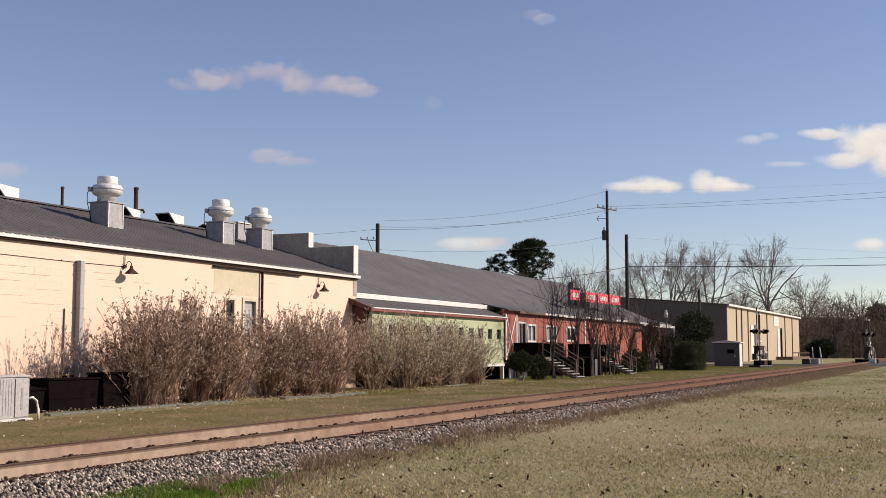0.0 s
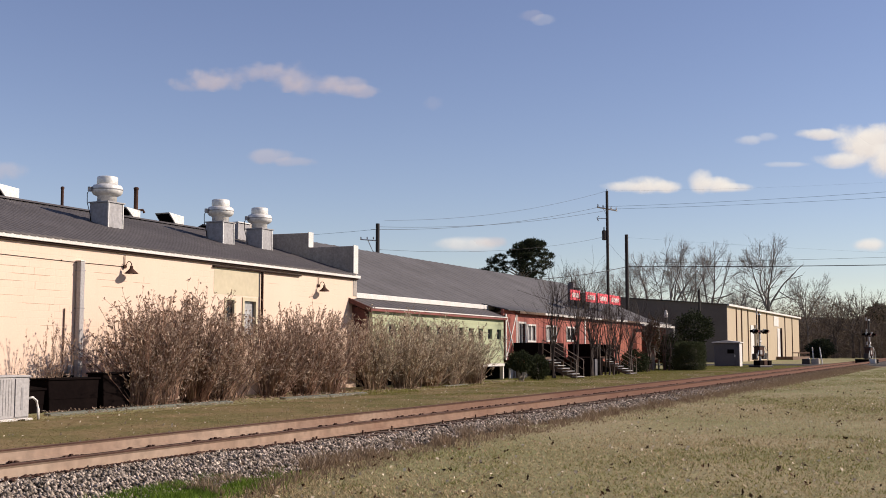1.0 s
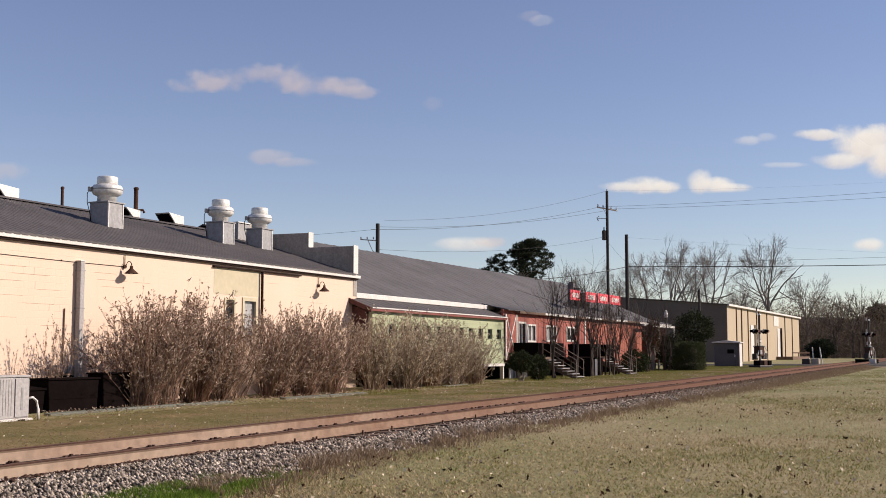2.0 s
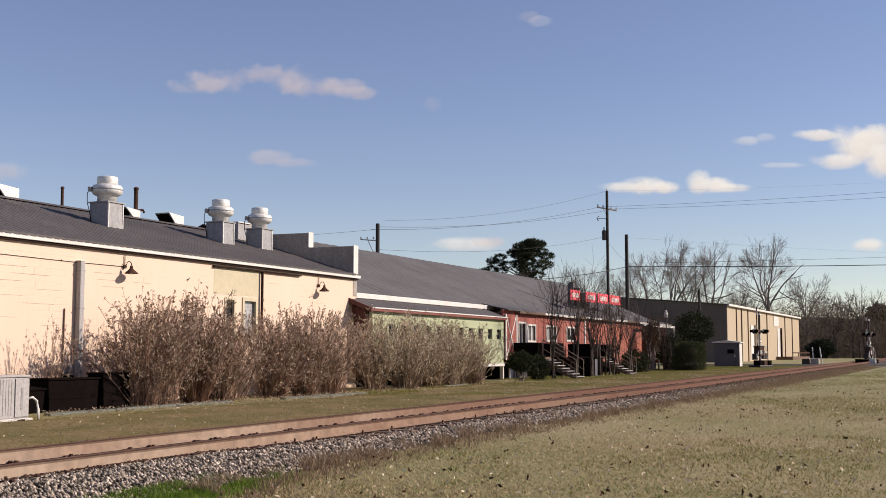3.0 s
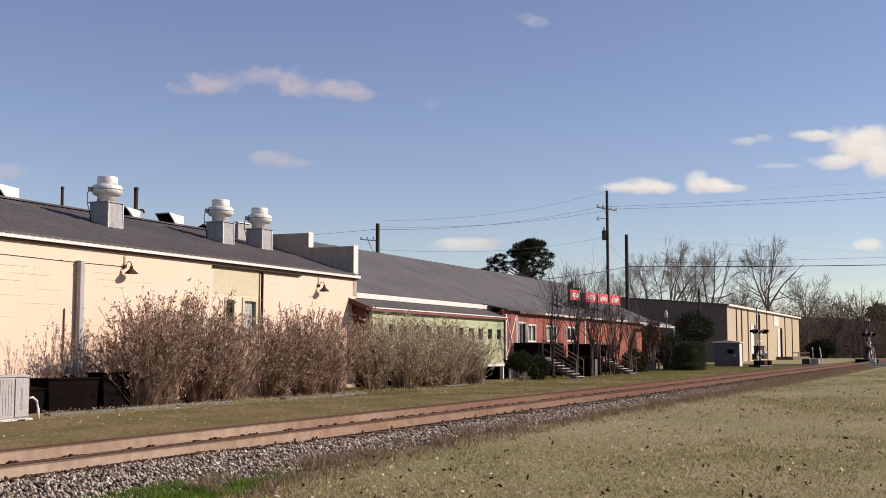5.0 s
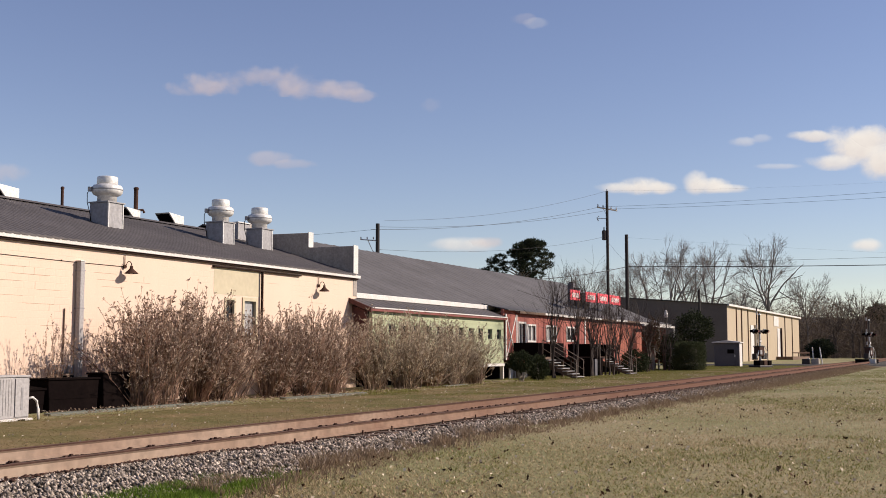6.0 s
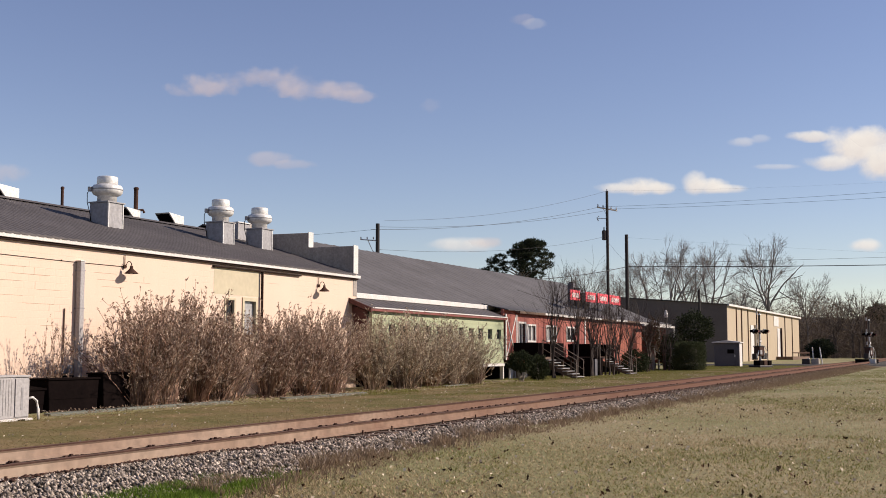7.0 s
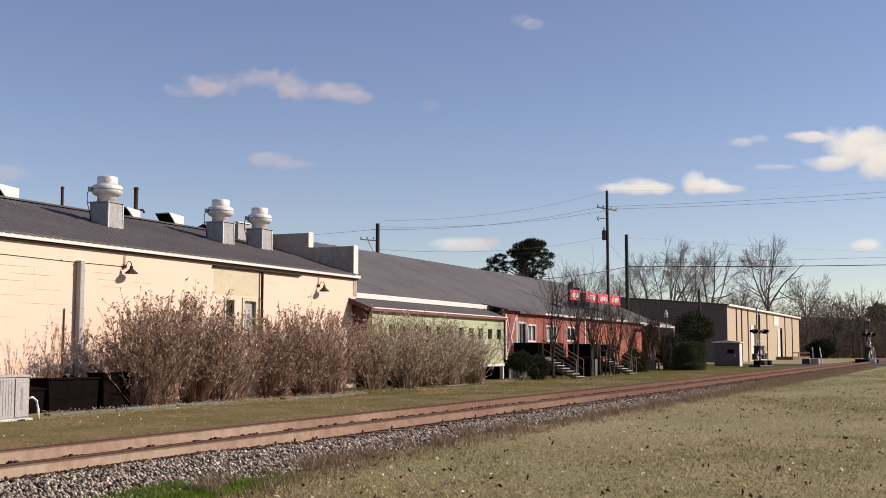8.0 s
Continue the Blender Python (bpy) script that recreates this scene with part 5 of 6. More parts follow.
utility_pole((-31.3, 100.5, 0.5), 15.9, 0.125, [(14.25, 0.95, 0.85, 0.5, -0.16, WHITE)], "tall dark timber utility pole with crossarm and transformer", True)
utility_pole((-28.5, 97.0, 0.5), 11.45, 0.15, [], "shorter bare dark timber utility pole", False)
pc = utility_pole((-43.1, 78.7, 0.4), 11.35, 0.15, [], "timber pole with a pale side bracket behind the roof", False)
br = part("side_bracket", Build().tube([(0, 0, 10.0), (-1.25, -0.55, 10.12)], 0.05, 6), WHITE, pc, "pale side bracket")
part("strut", Build().tube([(-0.7, -0.3, 10.05), (-0.35, -0.15, 9.2), (0, 0, 9.0)], 0.03, 6), WHITE, br)
for u in (-1.2, -0.75, -0.3):
    part("insulator", Build().lathe([(0.04, 0.0), (0.06, 0.1), (0.04, 0.2)], (u, u * 0.44, 10.12), 8), GALV, br)
utility_pole((-29.3, 127.6, 0.6), 8.15, 0.12, [], "short thin timber pole before the brown gable wall", False)


def wire(a, c, sag, r, label="thin dark overhead wire between the poles"):
    a, c = Vector(a), Vector(c)
    pts = [a.lerp(c, i / 16) - Vector((0, 0, sag * 4 * (i / 16) * (1 - i / 16))) for i in range(17)]
    w = thing("overhead_wire", label, "wire", "overhead wires")
    part("wire", Build().tube(pts, r, 5), STEEL_BLACK, w)


wire((-30.7, 100.8, 14.75), (40, 100.5, 16.5), 1.0, 0.010)
wire((-31.6, 100.4, 14.95), (40, 99.5, 17.2), 1.0, 0.010)
wire((-31.3, 100.5, 16.4), (40, 100.0, 17.6), 1.3, 0.003)
wire((-30.7, 100.8, 14.75), (-43.1, 78.7, 11.5), 0.55, 0.012)
wire((-31.9, 100.3, 14.95), (-43.6, 78.5, 11.3), 0.6, 0.012)
wire((-31.3, 100.5, 16.4), (-42.6, 78.9, 12.0), 0.7, 0.009)
wire((-43.1, 78.7, 11.3), (-72, 60, 10.0), 0.6, 0.010)
wire((-28.5, 97.0, 9.15), (40, 104, 9.4), 0.55, 0.03, "heavy black overhead cable")
wire((-28.5, 97.0, 9.45), (40, 101, 10.4), 0.5, 0.010)
wire((-28.5, 97.0, 9.15), (-30.5, 80, 7.1), 0.15, 0.028, "heavy black overhead cable")
wire((-31.6, 100.5, 12.2), (-36, 66, 8.4), 0.6, 0.009)
wire((-28.5, 97.0, 11.7), (40, 130, 9.5), 0.8, 0.0035)
wire((-31.3, 100.5, 11.8), (-28.5, 97.0, 9.5), 0.1, 0.008)


# ---- level crossing ----
DIRT = material("gravel_dirt", (0.26, 0.195, 0.135), (0.17, 0.13, 0.09), 0.5, 0.95, fine=6, contrast=0.8, gloss=0.1)
ap = Build()
for i in range(17):
    y = 92.0 + 2.0 * i
    w = 1.0 + 5.0 * math.sin(math.pi * i / 16) + 0.8 * noise.noise((i * 0.7, 0, 0))
    ap.v += [(-13.2 - w * 1.6, y, G(0, y) + 0.035), (-13.2 + w * 0.9, y, G(0, y) + 0.035)]
for i in range(16):
    ap.f.append((2 * i, 2 * i + 1, 2 * i + 3, 2 * i + 2))
tagged(part("gravel_apron", ap, DIRT), "bare gravel and dirt beside the level crossing", "gravel", kind="structure")
rd = Build()
for x in range(-120, 121, 8):
    rd.v += [(x, 106.5, G(0, 106.5) + 0.02), (x, 107.0, G(0, 107) + 0.09), (x, 113.0, G(0, 113) + 0.09), (x, 113.5, G(0, 113.5) + 0.02)]
for i in range(30):
    for k in range(3):
        rd.f.append((i * 4 + k, i * 4 + k + 4, i * 4 + k + 5, i * 4 + k + 1))
tagged(part("road", rd, ASPHALT), "narrow grey asphalt road over the track", "road", kind="structure")


def crossing_signal(at, rz, label):
    """Mast with two pairs of lamps on a crossarm, gate machine with counterweights and a raised arm, on a broad dark base."""
    f = thing("crossing_signal", label, "railway signal", "level crossing signals", at=at, rz=rz)
    part("foundation", Build().box(-0.85, 0.85, -0.55, 0.55, -0.2, 0.22), STEEL_BLACK, f, bevel=0.03)
    for x0, mt in ((-0.83, BLACK), (-0.22, RUST_DARK), (0.38, BLACK)):
        part("footing_block", Build().box(x0, x0 + 0.45, -0.52, 0.1, 0.222, 0.62), mt, f, "dark footing block", 0.04)
    for z in (0.0, 0.16, 0.32):
        part("hazard_band", Build().box(0.852, 0.875, -0.5, 0.5, z, z + 0.08), WHITE, f, "white band")
    part("mast_base", Build().lathe([(0.28, 0), (0.28, 0.05), (0.14, 0.3), (0.09, 0.5)], (0, 0, 0.22), 14), GALV_DULL, f)
    part("mast", Build().tube([(0, 0, 0.4), (0, 0, 4.3)], 0.06, 10), STEEL_BLACK, f)
    for z0, z1 in ((0.75, 0.95), (1.75, 2.05), (2.3, 2.75)):
        part("mast_sleeve", Build().lathe([(0.072, 0), (0.072, z1 - z0)], (0, 0, z0), 12), WHITE if z0 > 2 else GALV, f, "pale mast sleeve")
    part("gate_arm", Build().box(-0.05, -0.01, 0.2, 0.29, 1.2, 4.95), RUST_DARK, f, "raised gate arm, weathered red")
    for z in (2.0, 3.2, 4.3):
        part("arm_band", Build().box(-0.055, -0.005, 0.195, 0.295, z, z + 0.3), AC_GREY, f, "worn white band")
    mc = part("gate_machine", Build().box(-0.36, 0.30, -0.2, 0.38, 0.95, 1.72), RUST_DARK, f, "dark rusty gate machine", 0.05)
    part("cover", Build().box(-0.40, 0.34, -0.24, 0.42, 1.723, 1.80), STEEL_BLACK, mc, bevel=0.02)
    part("hinge_plate", Build().box(-0.30, -0.05, -0.235, -0.202, 1.1, 1.45), AC_GREY, mc)
    for x, z in ((-0.72, 0.66), (0.52, 0.72)):
        part("counterweight", Build().box(x, x + 0.28, -0.1, 0.3, z, z + 0.5), STEEL_BLACK, mc, "black counterweight", 0.03)
    part("weight_arm", Build().tube([(-0.62, -0.12, 0.8), (-0.3, -0.12, 1.5)], 0.035, 6), GALV, mc)
    part("weight_arm", Build().tube([(0.30, -0.12, 0.7), (0.42, -0.12, 1.3), (0.66, -0.12, 1.75)], 0.035, 6), GALV, mc)
    part("cable_conduit", Build().tube([(0.55, -0.3, 0.6), (0.62, -0.32, 1.1), (0.42, -0.3, 1.5), (0.08, -0.1, 1.9)], 0.025, 6), WHITE, f, "pale conduit")
    part("crossarm", Build().tube([(-0.75, 0, 3.05), (0.75, 0, 3.05)], 0.045, 8), STEEL_BLACK, f)
    part("crossarm_strut", Build().tube([(-0.45, 0, 3.03), (0, 0, 2.7), (0.45, 0, 3.03)], 0.022, 6), STEEL_BLACK, f)
    for x in (-0.70, 0.66):
        for s in (-1, 1):
            hd = part("lamp_disc", Build().tube([(x, s * 0.09, 2.95), (x, s * 0.12, 2.95)], 0.19, 20), BLACK, f, "round black lamp backing")
            part("hood", Build().tube([(x, s * 0.12, 2.99), (x, s * 0.40, 2.97)], [0.12, 0.10], 12), BLACK, hd)
            part("lens", Build().tube([(x, s * 0.122, 2.95), (x, s * 0.405, 2.95)], 0.08, 12), RED_TRIM, hd, "unlit red lens")
        part("junction_box", Build().box(x - 0.09, x + 0.09, -0.07, 0.07, 2.98, 3.17), GALV, f, "pale junction box", 0.01)
    part("bell", Build().lathe([(0.12, 0), (0.1, 0.07), (0.04, 0.12)], (0, 0, 4.3), 12), GALV, f)
    part("plate", Build().box(-0.16, 0.16, -0.09, -0.075, 2.1, 2.25), WHITE, f)
    return f


crossing_signal((-17.2, 96.2, G(0, 96)), 65, "level crossing signal with black lamps and raised gate")
crossing_signal((-10.7, 117.0, G(0, 117) - 0.1), 75, "far level crossing signal with lamps and raised gate")

cbx = thing("signal_cabinet", "grey metal signal cabinet with pale roof", "equipment cabinet")
cz = G(0, 101)
part("body", Build().box(-21.9, -19.75, 100.6, 101.7, cz, cz + 2.05), CABINET, cbx, bevel=0.03)
# the sun on this side is given as a white sheet
part("side_skin", Build().box(-19.747, -19.72, 100.6, 101.7, cz + 0.02, cz + 2.03), WHITE, cbx, "white sheet for the sunlit side")
part("roof", Build().prism([(-22.05, cz + 2.052), (-19.6, cz + 2.052), (-19.6, cz + 2.14), (-20.8, cz + 2.28), (-22.05, cz + 2.14)], "y", 100.4, 101.9), WHITE, cbx, "pale metal roof", 0.02)
dr = part("door", Build().box(-20.95, -20.0, 100.56, 100.597, cz + 0.1, cz + 1.9), CABINET, cbx, bevel=0.008)
part("vent", Build().box(-20.75, -20.2, 100.54, 100.557, cz + 1.15, cz + 1.5), BLACK, dr)
part("handle", Build().box(-20.15, -20.08, 100.5, 100.557, cz + 0.85, cz + 1.05), GALV, dr)

# striped crash barriers, blocks and marker posts at the crossing
for i, (x, y) in enumerate(((-16.9, 116.5), (-16.1, 116.9))):
    bl = thing("concrete_block", "pale concrete block beside the crossing", "concrete block", "blocks at the crossing")
    part("block", Build().box(x, x + 0.72, y, y + 0.7, G(0, y) - 0.05, G(0, y) + 0.55), CONCRETE if i else STEEL_BLACK, bl, bevel=0.04)
    part("cap", Build().box(x + 0.45, x + 0.7, y - 0.01, y + 0.3, G(0, y) + 0.552, G(0, y) + 0.6), WHITE, bl)
for x, y, lean in ((-15.9, 117, -0.06), (-15.2, 117.3, -0.12)):
    mp_ = thing("marker_post", "thin white leaning marker post", "post", "marker posts at the crossing")
    part("post", Build().tube([(x - lean, y, G(0, y) - 0.1), (x + lean, y, 2.25)], 0.055, 8), WHITE, mp_)
    part("cap", Build().lathe([(0.06, 0), (0.03, 0.05)], (x + lean, y, 2.245), 8), GALV, mp_)
for k in range(3):
    ty = thing("striped_barrier", "low barrier with black and white bands", "barrier", "barriers at the far signal")
    x, y, z = -11.95 + 0.62 * k, 116.0, G(0, 116)
    for j in range(3):
        part("band", Build().box(x, x + 0.6, y, y + 0.5, z - 0.05 + 0.2 * j, z + 0.14 + 0.2 * j), WHITE if k == 2 else BLACK, ty, bevel=0.03)
        part("gap_band", Build().box(x + 0.02, x + 0.58, y + 0.02, y + 0.48, z + 0.141 + 0.2 * j, z + 0.149 + 0.2 * j), BLACK, ty)

# fittings on the far warehouse
for y, wd in ((136.0, 0.25), (139.0, 0.45), (143.0, 0.2), (150.0, 0.3), (156.0, 0.25), (170.5, 0.25), (177.0, 0.25)):
    part("downpipe", Build().box(FX + 0.003, FX + 0.12, y, y + wd * 0.5, 0.6, FZ - 0.2), SLEEPER, b3, "brown downpipe")
for y, dk in ((144.6, False), (164.0, True)):
    dd = part("door", Build().box(FX + 0.003, FX + 0.08, y, y + 2.2, 1.0, 5.15), WHITE, b3, "tall pale door", 0.01)
    part("edge", Build().box(FX + 0.003, FX + 0.3, y + 2.2, y + 2.6, 1.0, 5.2), BROWN if dk else TAN_METAL, dd)
part("wall_sign", Build().box(FX + 0.003, FX + 0.06, 161.5, 165.3, 5.4, 6.75), WHITE, b3, "blank white board")
dk = thing("loading_dock", "rusty brown loading dock with rail", "loading dock")
part("platform", Build().box(FX + 0.02, FX + 2.2, 163.0, 179.0, 0.7, 1.25), SLEEPER, dk)
part("rail", Build().box(FX + 2.1, FX + 2.2, 163.0, 179.0, 1.7, 1.85), RUST_DARK, dk)
for y in (163.2, 168.4, 173.6, 178.8):
    part("post", Build().box(FX + 2.1, FX + 2.2, y, y + 0.15, 1.252, 1.7), RUST_DARK, dk)

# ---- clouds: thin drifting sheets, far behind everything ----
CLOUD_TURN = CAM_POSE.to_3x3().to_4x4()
CLOUDS = []


def cloud_material(name, seed, density, warm, ragged):
    m = bpy.data.materials.new(name)
    m.use_nodes = True
    n, l = m.node_tree.nodes, m.node_tree.links
    n.remove(n["Principled BSDF"])
    tc = n.new("ShaderNodeTexCoord")
    sep = n.new("ShaderNodeSeparateXYZ")
    l.new(tc.outputs["Generated"], sep.inputs[0])

    def math_node(op, a, b=None):
        k = n.new("ShaderNodeMath")
        k.operation = op
        for i, s in enumerate((a, b)):
            if s is None:
                continue
            if isinstance(s, (int, float)):
                k.inputs[i].default_value = s
            else:
                l.new(s, k.inputs[i])
        return k.outputs[0]

    def noise_node(scale, detail, off):
        mp = n.new("ShaderNodeMapping")
        mp.inputs["Location"].default_value = (seed * 17.3 + off, seed * 5.1, 0)
        l.new(tc.outputs["Object"], mp.inputs["Vector"])
        t = n.new("ShaderNodeTexNoise")
        t.inputs["Scale"].default_value = scale
        t.inputs["Detail"].default_value = detail
        t.inputs["Roughness"].default_value = 0.55
        l.new(mp.outputs[0], t.inputs["Vector"])
        return t.outputs["Fac"]

    u = math_node("SUBTRACT", math_node("MULTIPLY", sep.outputs["X"], 2.0), 1.0)
    v = math_node("SUBTRACT", math_node("MULTIPLY", sep.outputs["Y"], 2.0), 0.9)
    r2 = math_node("ADD", math_node("MULTIPLY", u, u), math_node("MULTIPLY", v, v))
    body = math_node("SUBTRACT", 1.0, r2)
    bil = math_node("ADD", math_node("MULTIPLY", noise_node(0.020, 6, 0), ragged), math_node("MULTIPLY", noise_node(0.008, 2, 9), ragged))
    a = math_node("ADD", math_node("MULTIPLY", body, 0.8), math_node("SUBTRACT", bil, ragged + 0.18))
    mr = n.new("ShaderNodeMapRange")
    mr.interpolation_type = "SMOOTHSTEP"
    mr.inputs["From Min"].default_value, mr.inputs["From Max"].default_value = 0.0, 0.7
    mr.inputs["To Max"].default_value = density
    l.new(a, mr.inputs["Value"])
    # shaded base and sunlit top painted as two tones
    col = n.new("ShaderNodeMix")
    col.data_type = "RGBA"
    col.inputs[6].default_value = (warm[0] * 0.86, warm[1] * 0.84, warm[2] * 0.86, 1)
    col.inputs[7].default_value = (*warm, 1)
    cr = n.new("ShaderNodeMapRange")
    cr.inputs["From Min"].default_value, cr.inputs["From Max"].default_value = -0.6, 0.4
    l.new(math_node("ADD", v, math_node("SUBTRACT", noise_node(0.03, 3, 4), 0.5)), cr.inputs["Value"])
    l.new(cr.outputs[0], col.inputs[0])
    # sheet glows by itself in place of sunlight on the cloud
    em = n.new("ShaderNodeEmission")
    l.new(col.outputs[2], em.inputs["Color"])
    tr = n.new("ShaderNodeBsdfTransparent")
    mx = n.new("ShaderNodeMixShader")
    l.new(mr.outputs[0], mx.inputs[0])
    l.new(tr.outputs[0], mx.inputs[1])
    l.new(em.outputs[0], mx.inputs[2])
    l.new(mx.outputs[0], n["Material Output"].inputs["Surface"])
    return m


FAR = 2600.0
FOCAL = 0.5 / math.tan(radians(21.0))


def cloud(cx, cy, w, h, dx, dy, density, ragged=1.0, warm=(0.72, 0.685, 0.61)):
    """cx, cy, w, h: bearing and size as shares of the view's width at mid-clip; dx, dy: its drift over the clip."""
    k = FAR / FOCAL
    i = len(CLOUDS)
    b = Build()
    nx, ny = 13, 7
    for q in range(ny):
        for p in range(nx):
            uu, vv = p / (nx - 1) * 2 - 1, q / (ny - 1) * 2 - 1
            b.v.append((uu * w * k / 2, vv * h * k / 2, -0.12 * w * k * (uu * uu + vv * vv) + 4.0 * i))
    for q in range(ny - 1):
        for p in range(nx - 1):
            b.f.append((q * nx + p, q * nx + p + 1, (q + 1) * nx + p + 1, (q + 1) * nx + p))
    if density < 0.5 and cx < 0.1:
        warm = (0.60, 0.50, 0.45)  # thin, dusky pink wisps
    c = part("cloud", b, cloud_material("cloud_%d" % i, i + 1, density, warm, ragged), smooth=True)
    tagged(c, "small drifting white fair-weather cloud in the blue sky", "cloud", "drifting clouds", "structure")
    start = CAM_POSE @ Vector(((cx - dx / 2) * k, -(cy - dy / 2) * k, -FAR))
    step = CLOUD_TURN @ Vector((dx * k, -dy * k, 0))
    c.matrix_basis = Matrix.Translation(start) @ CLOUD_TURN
    CLOUDS.append((c, start, step))


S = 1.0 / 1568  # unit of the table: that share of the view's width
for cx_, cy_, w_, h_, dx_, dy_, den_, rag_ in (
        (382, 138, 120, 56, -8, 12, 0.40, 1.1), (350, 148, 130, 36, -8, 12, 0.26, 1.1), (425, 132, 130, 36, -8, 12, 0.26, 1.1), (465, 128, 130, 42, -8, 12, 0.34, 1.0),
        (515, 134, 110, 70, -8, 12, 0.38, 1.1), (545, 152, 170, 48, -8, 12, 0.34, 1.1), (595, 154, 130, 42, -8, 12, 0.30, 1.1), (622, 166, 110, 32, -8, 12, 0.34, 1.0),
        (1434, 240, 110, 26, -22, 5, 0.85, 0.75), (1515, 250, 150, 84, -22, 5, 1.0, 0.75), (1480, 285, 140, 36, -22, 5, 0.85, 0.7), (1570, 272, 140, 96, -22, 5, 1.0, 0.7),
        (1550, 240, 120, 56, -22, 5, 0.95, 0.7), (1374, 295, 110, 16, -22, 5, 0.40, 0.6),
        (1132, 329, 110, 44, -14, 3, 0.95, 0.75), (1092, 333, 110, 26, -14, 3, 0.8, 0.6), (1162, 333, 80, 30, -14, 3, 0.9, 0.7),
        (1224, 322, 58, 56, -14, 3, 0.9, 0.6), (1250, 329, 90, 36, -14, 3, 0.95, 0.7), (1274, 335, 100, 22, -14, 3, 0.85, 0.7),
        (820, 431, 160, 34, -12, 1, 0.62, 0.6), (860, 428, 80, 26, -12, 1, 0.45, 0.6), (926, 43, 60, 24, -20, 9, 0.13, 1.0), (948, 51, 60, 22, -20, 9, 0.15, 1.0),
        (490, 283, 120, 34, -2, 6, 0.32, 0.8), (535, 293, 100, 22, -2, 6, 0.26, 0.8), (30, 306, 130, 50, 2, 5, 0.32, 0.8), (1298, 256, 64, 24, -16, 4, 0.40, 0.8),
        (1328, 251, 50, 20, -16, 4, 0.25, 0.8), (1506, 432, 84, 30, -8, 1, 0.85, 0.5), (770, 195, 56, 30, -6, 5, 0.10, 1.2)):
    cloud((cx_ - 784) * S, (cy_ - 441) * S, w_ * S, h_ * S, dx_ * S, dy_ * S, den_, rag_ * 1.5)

# ---- lawn, litter and weeds ----
rng = np.random.default_rng(3)


def on_lawn(n, y0, y1, power, x_lo, x_hi):
    """Points on the lawn this side of the ballast, denser nearby."""
    y = y0 + (y1 - y0) * rng.uniform(0, 1, n) ** power
    lo = -10.62 - 0.0075 * (y - 10) + x_lo
    hi = np.minimum(x_hi, 0.12 * y + 1.0)
    x = lo + (hi - lo) * rng.uniform(0, 1, n)
    return np.stack([x, y, 0.005 * y - 0.005], 1)


v, f = blades(on_lawn(230000, 9.5, 62, 1.9, 2.3, 9), 0.030, 0.008, 0.8, rng)
tagged(part_np("lawn_grass", v, f, GRASS_LEAF), "short tan winter grass blades of the lawn", "grass", kind="stuff")
p = on_lawn(150000, 9.5, 90, 1.15, 2.3, 10)
keep = np.array([noise.noise((q[0] * 0.22, q[1] * 0.10, 5)) + 0.5 * noise.noise((q[0] * 1.3, q[1] * 0.8, 2)) + 0.009 * (q[1] - 22) + 0.02 * (q[0] + 5) for q in p]) > 0.20
v, f = blades(p[keep], 0.034, 0.010, 0.7, rng)
tagged(part_np("lawn_green_grass", v, f, LAWN_GREEN), "scattered greener grass in the lawn", "grass", kind="stuff")
n = 150000
p = np.stack([rng.uniform(-20.8, -13.4, n), 9 + 75 * rng.uniform(0, 1, n) ** 1.3, np.zeros(n)], 1)
p[:, 2] = 0.005 * p[:, 1] + 0.04
v, f = blades(p, 0.016, 0.008, 0.7, rng)
tagged(part_np("verge_grass", v, f, VERGE_GRASS), "short grass strip between the track and the shrubs", "grass", kind="stuff")

n = 110000
p = np.stack([rng.uniform(-23.0, -13.2, n), 34 + 72 * rng.uniform(0, 1, n), np.zeros(n)], 1)
p[:, 2] = 0.005 * p[:, 1] + 0.02
keep = np.array([noise.noise((q[0] * 0.5, q[1] * 0.2, 11)) for q in p]) + 0.012 * (p[:, 1] - 60) > -0.15
v, f = blades(p[keep], 0.06, 0.013, 0.6, rng)
tagged(part_np("verge_green_grass", v, f, LAWN_GREEN), "greener mown grass before the depot", "grass", kind="stuff")

# bright green tuft beside the ballast
n = 16000
gx, gy = rng.normal(0, 0.30, n), rng.normal(0, 0.75, n)
hi = 0.06 + 0.06 * np.array([noise.noise((q[0] * 3, q[1] * 2.2, 8)) for q in np.stack([gx, gy], 1)])
p = np.stack([-8.30 + gx - 0.10 * gy, 10.75 + gy, np.full(n, 0.05)], 1)
v, f = blades(p, hi[:, None] * 1.3, 0.007, 0.45, rng)
tagged(part_np("green_tuft", v, f, GREEN_GRASS), "lush bright green grass patch beside the ballast", "grass", kind="stuff")

# dry weeds along the foot of the ballast
n = 42000
y = 10.5 + 70 * rng.uniform(0, 1, n) ** 1.5
w = np.array([noise.noise((q * 0.6, 1.0, 0)) for q in y])
x = -10.62 - 0.0075 * (y - 10) + np.interp(y, [10.5, 18], [2.5, 2.1]) + 0.35 * w + rng.normal(0, 0.38, n)
tall = np.clip(0.05 + 0.22 * np.array([noise.noise((q[0] * 2.2, q[1] * 1.7, 4)) for q in np.stack([x, y], 1)]), 0.02, 0.3)
v, f = blades(np.stack([x, y, 0.005 * y + 0.01], 1), tall[:, None] * 1.2, 0.007, 0.5, rng)
tagged(part_np("dry_weeds", v, f, WEED_LEAF), "dry reddish-brown weeds at the ballast foot", "weeds", kind="stuff")

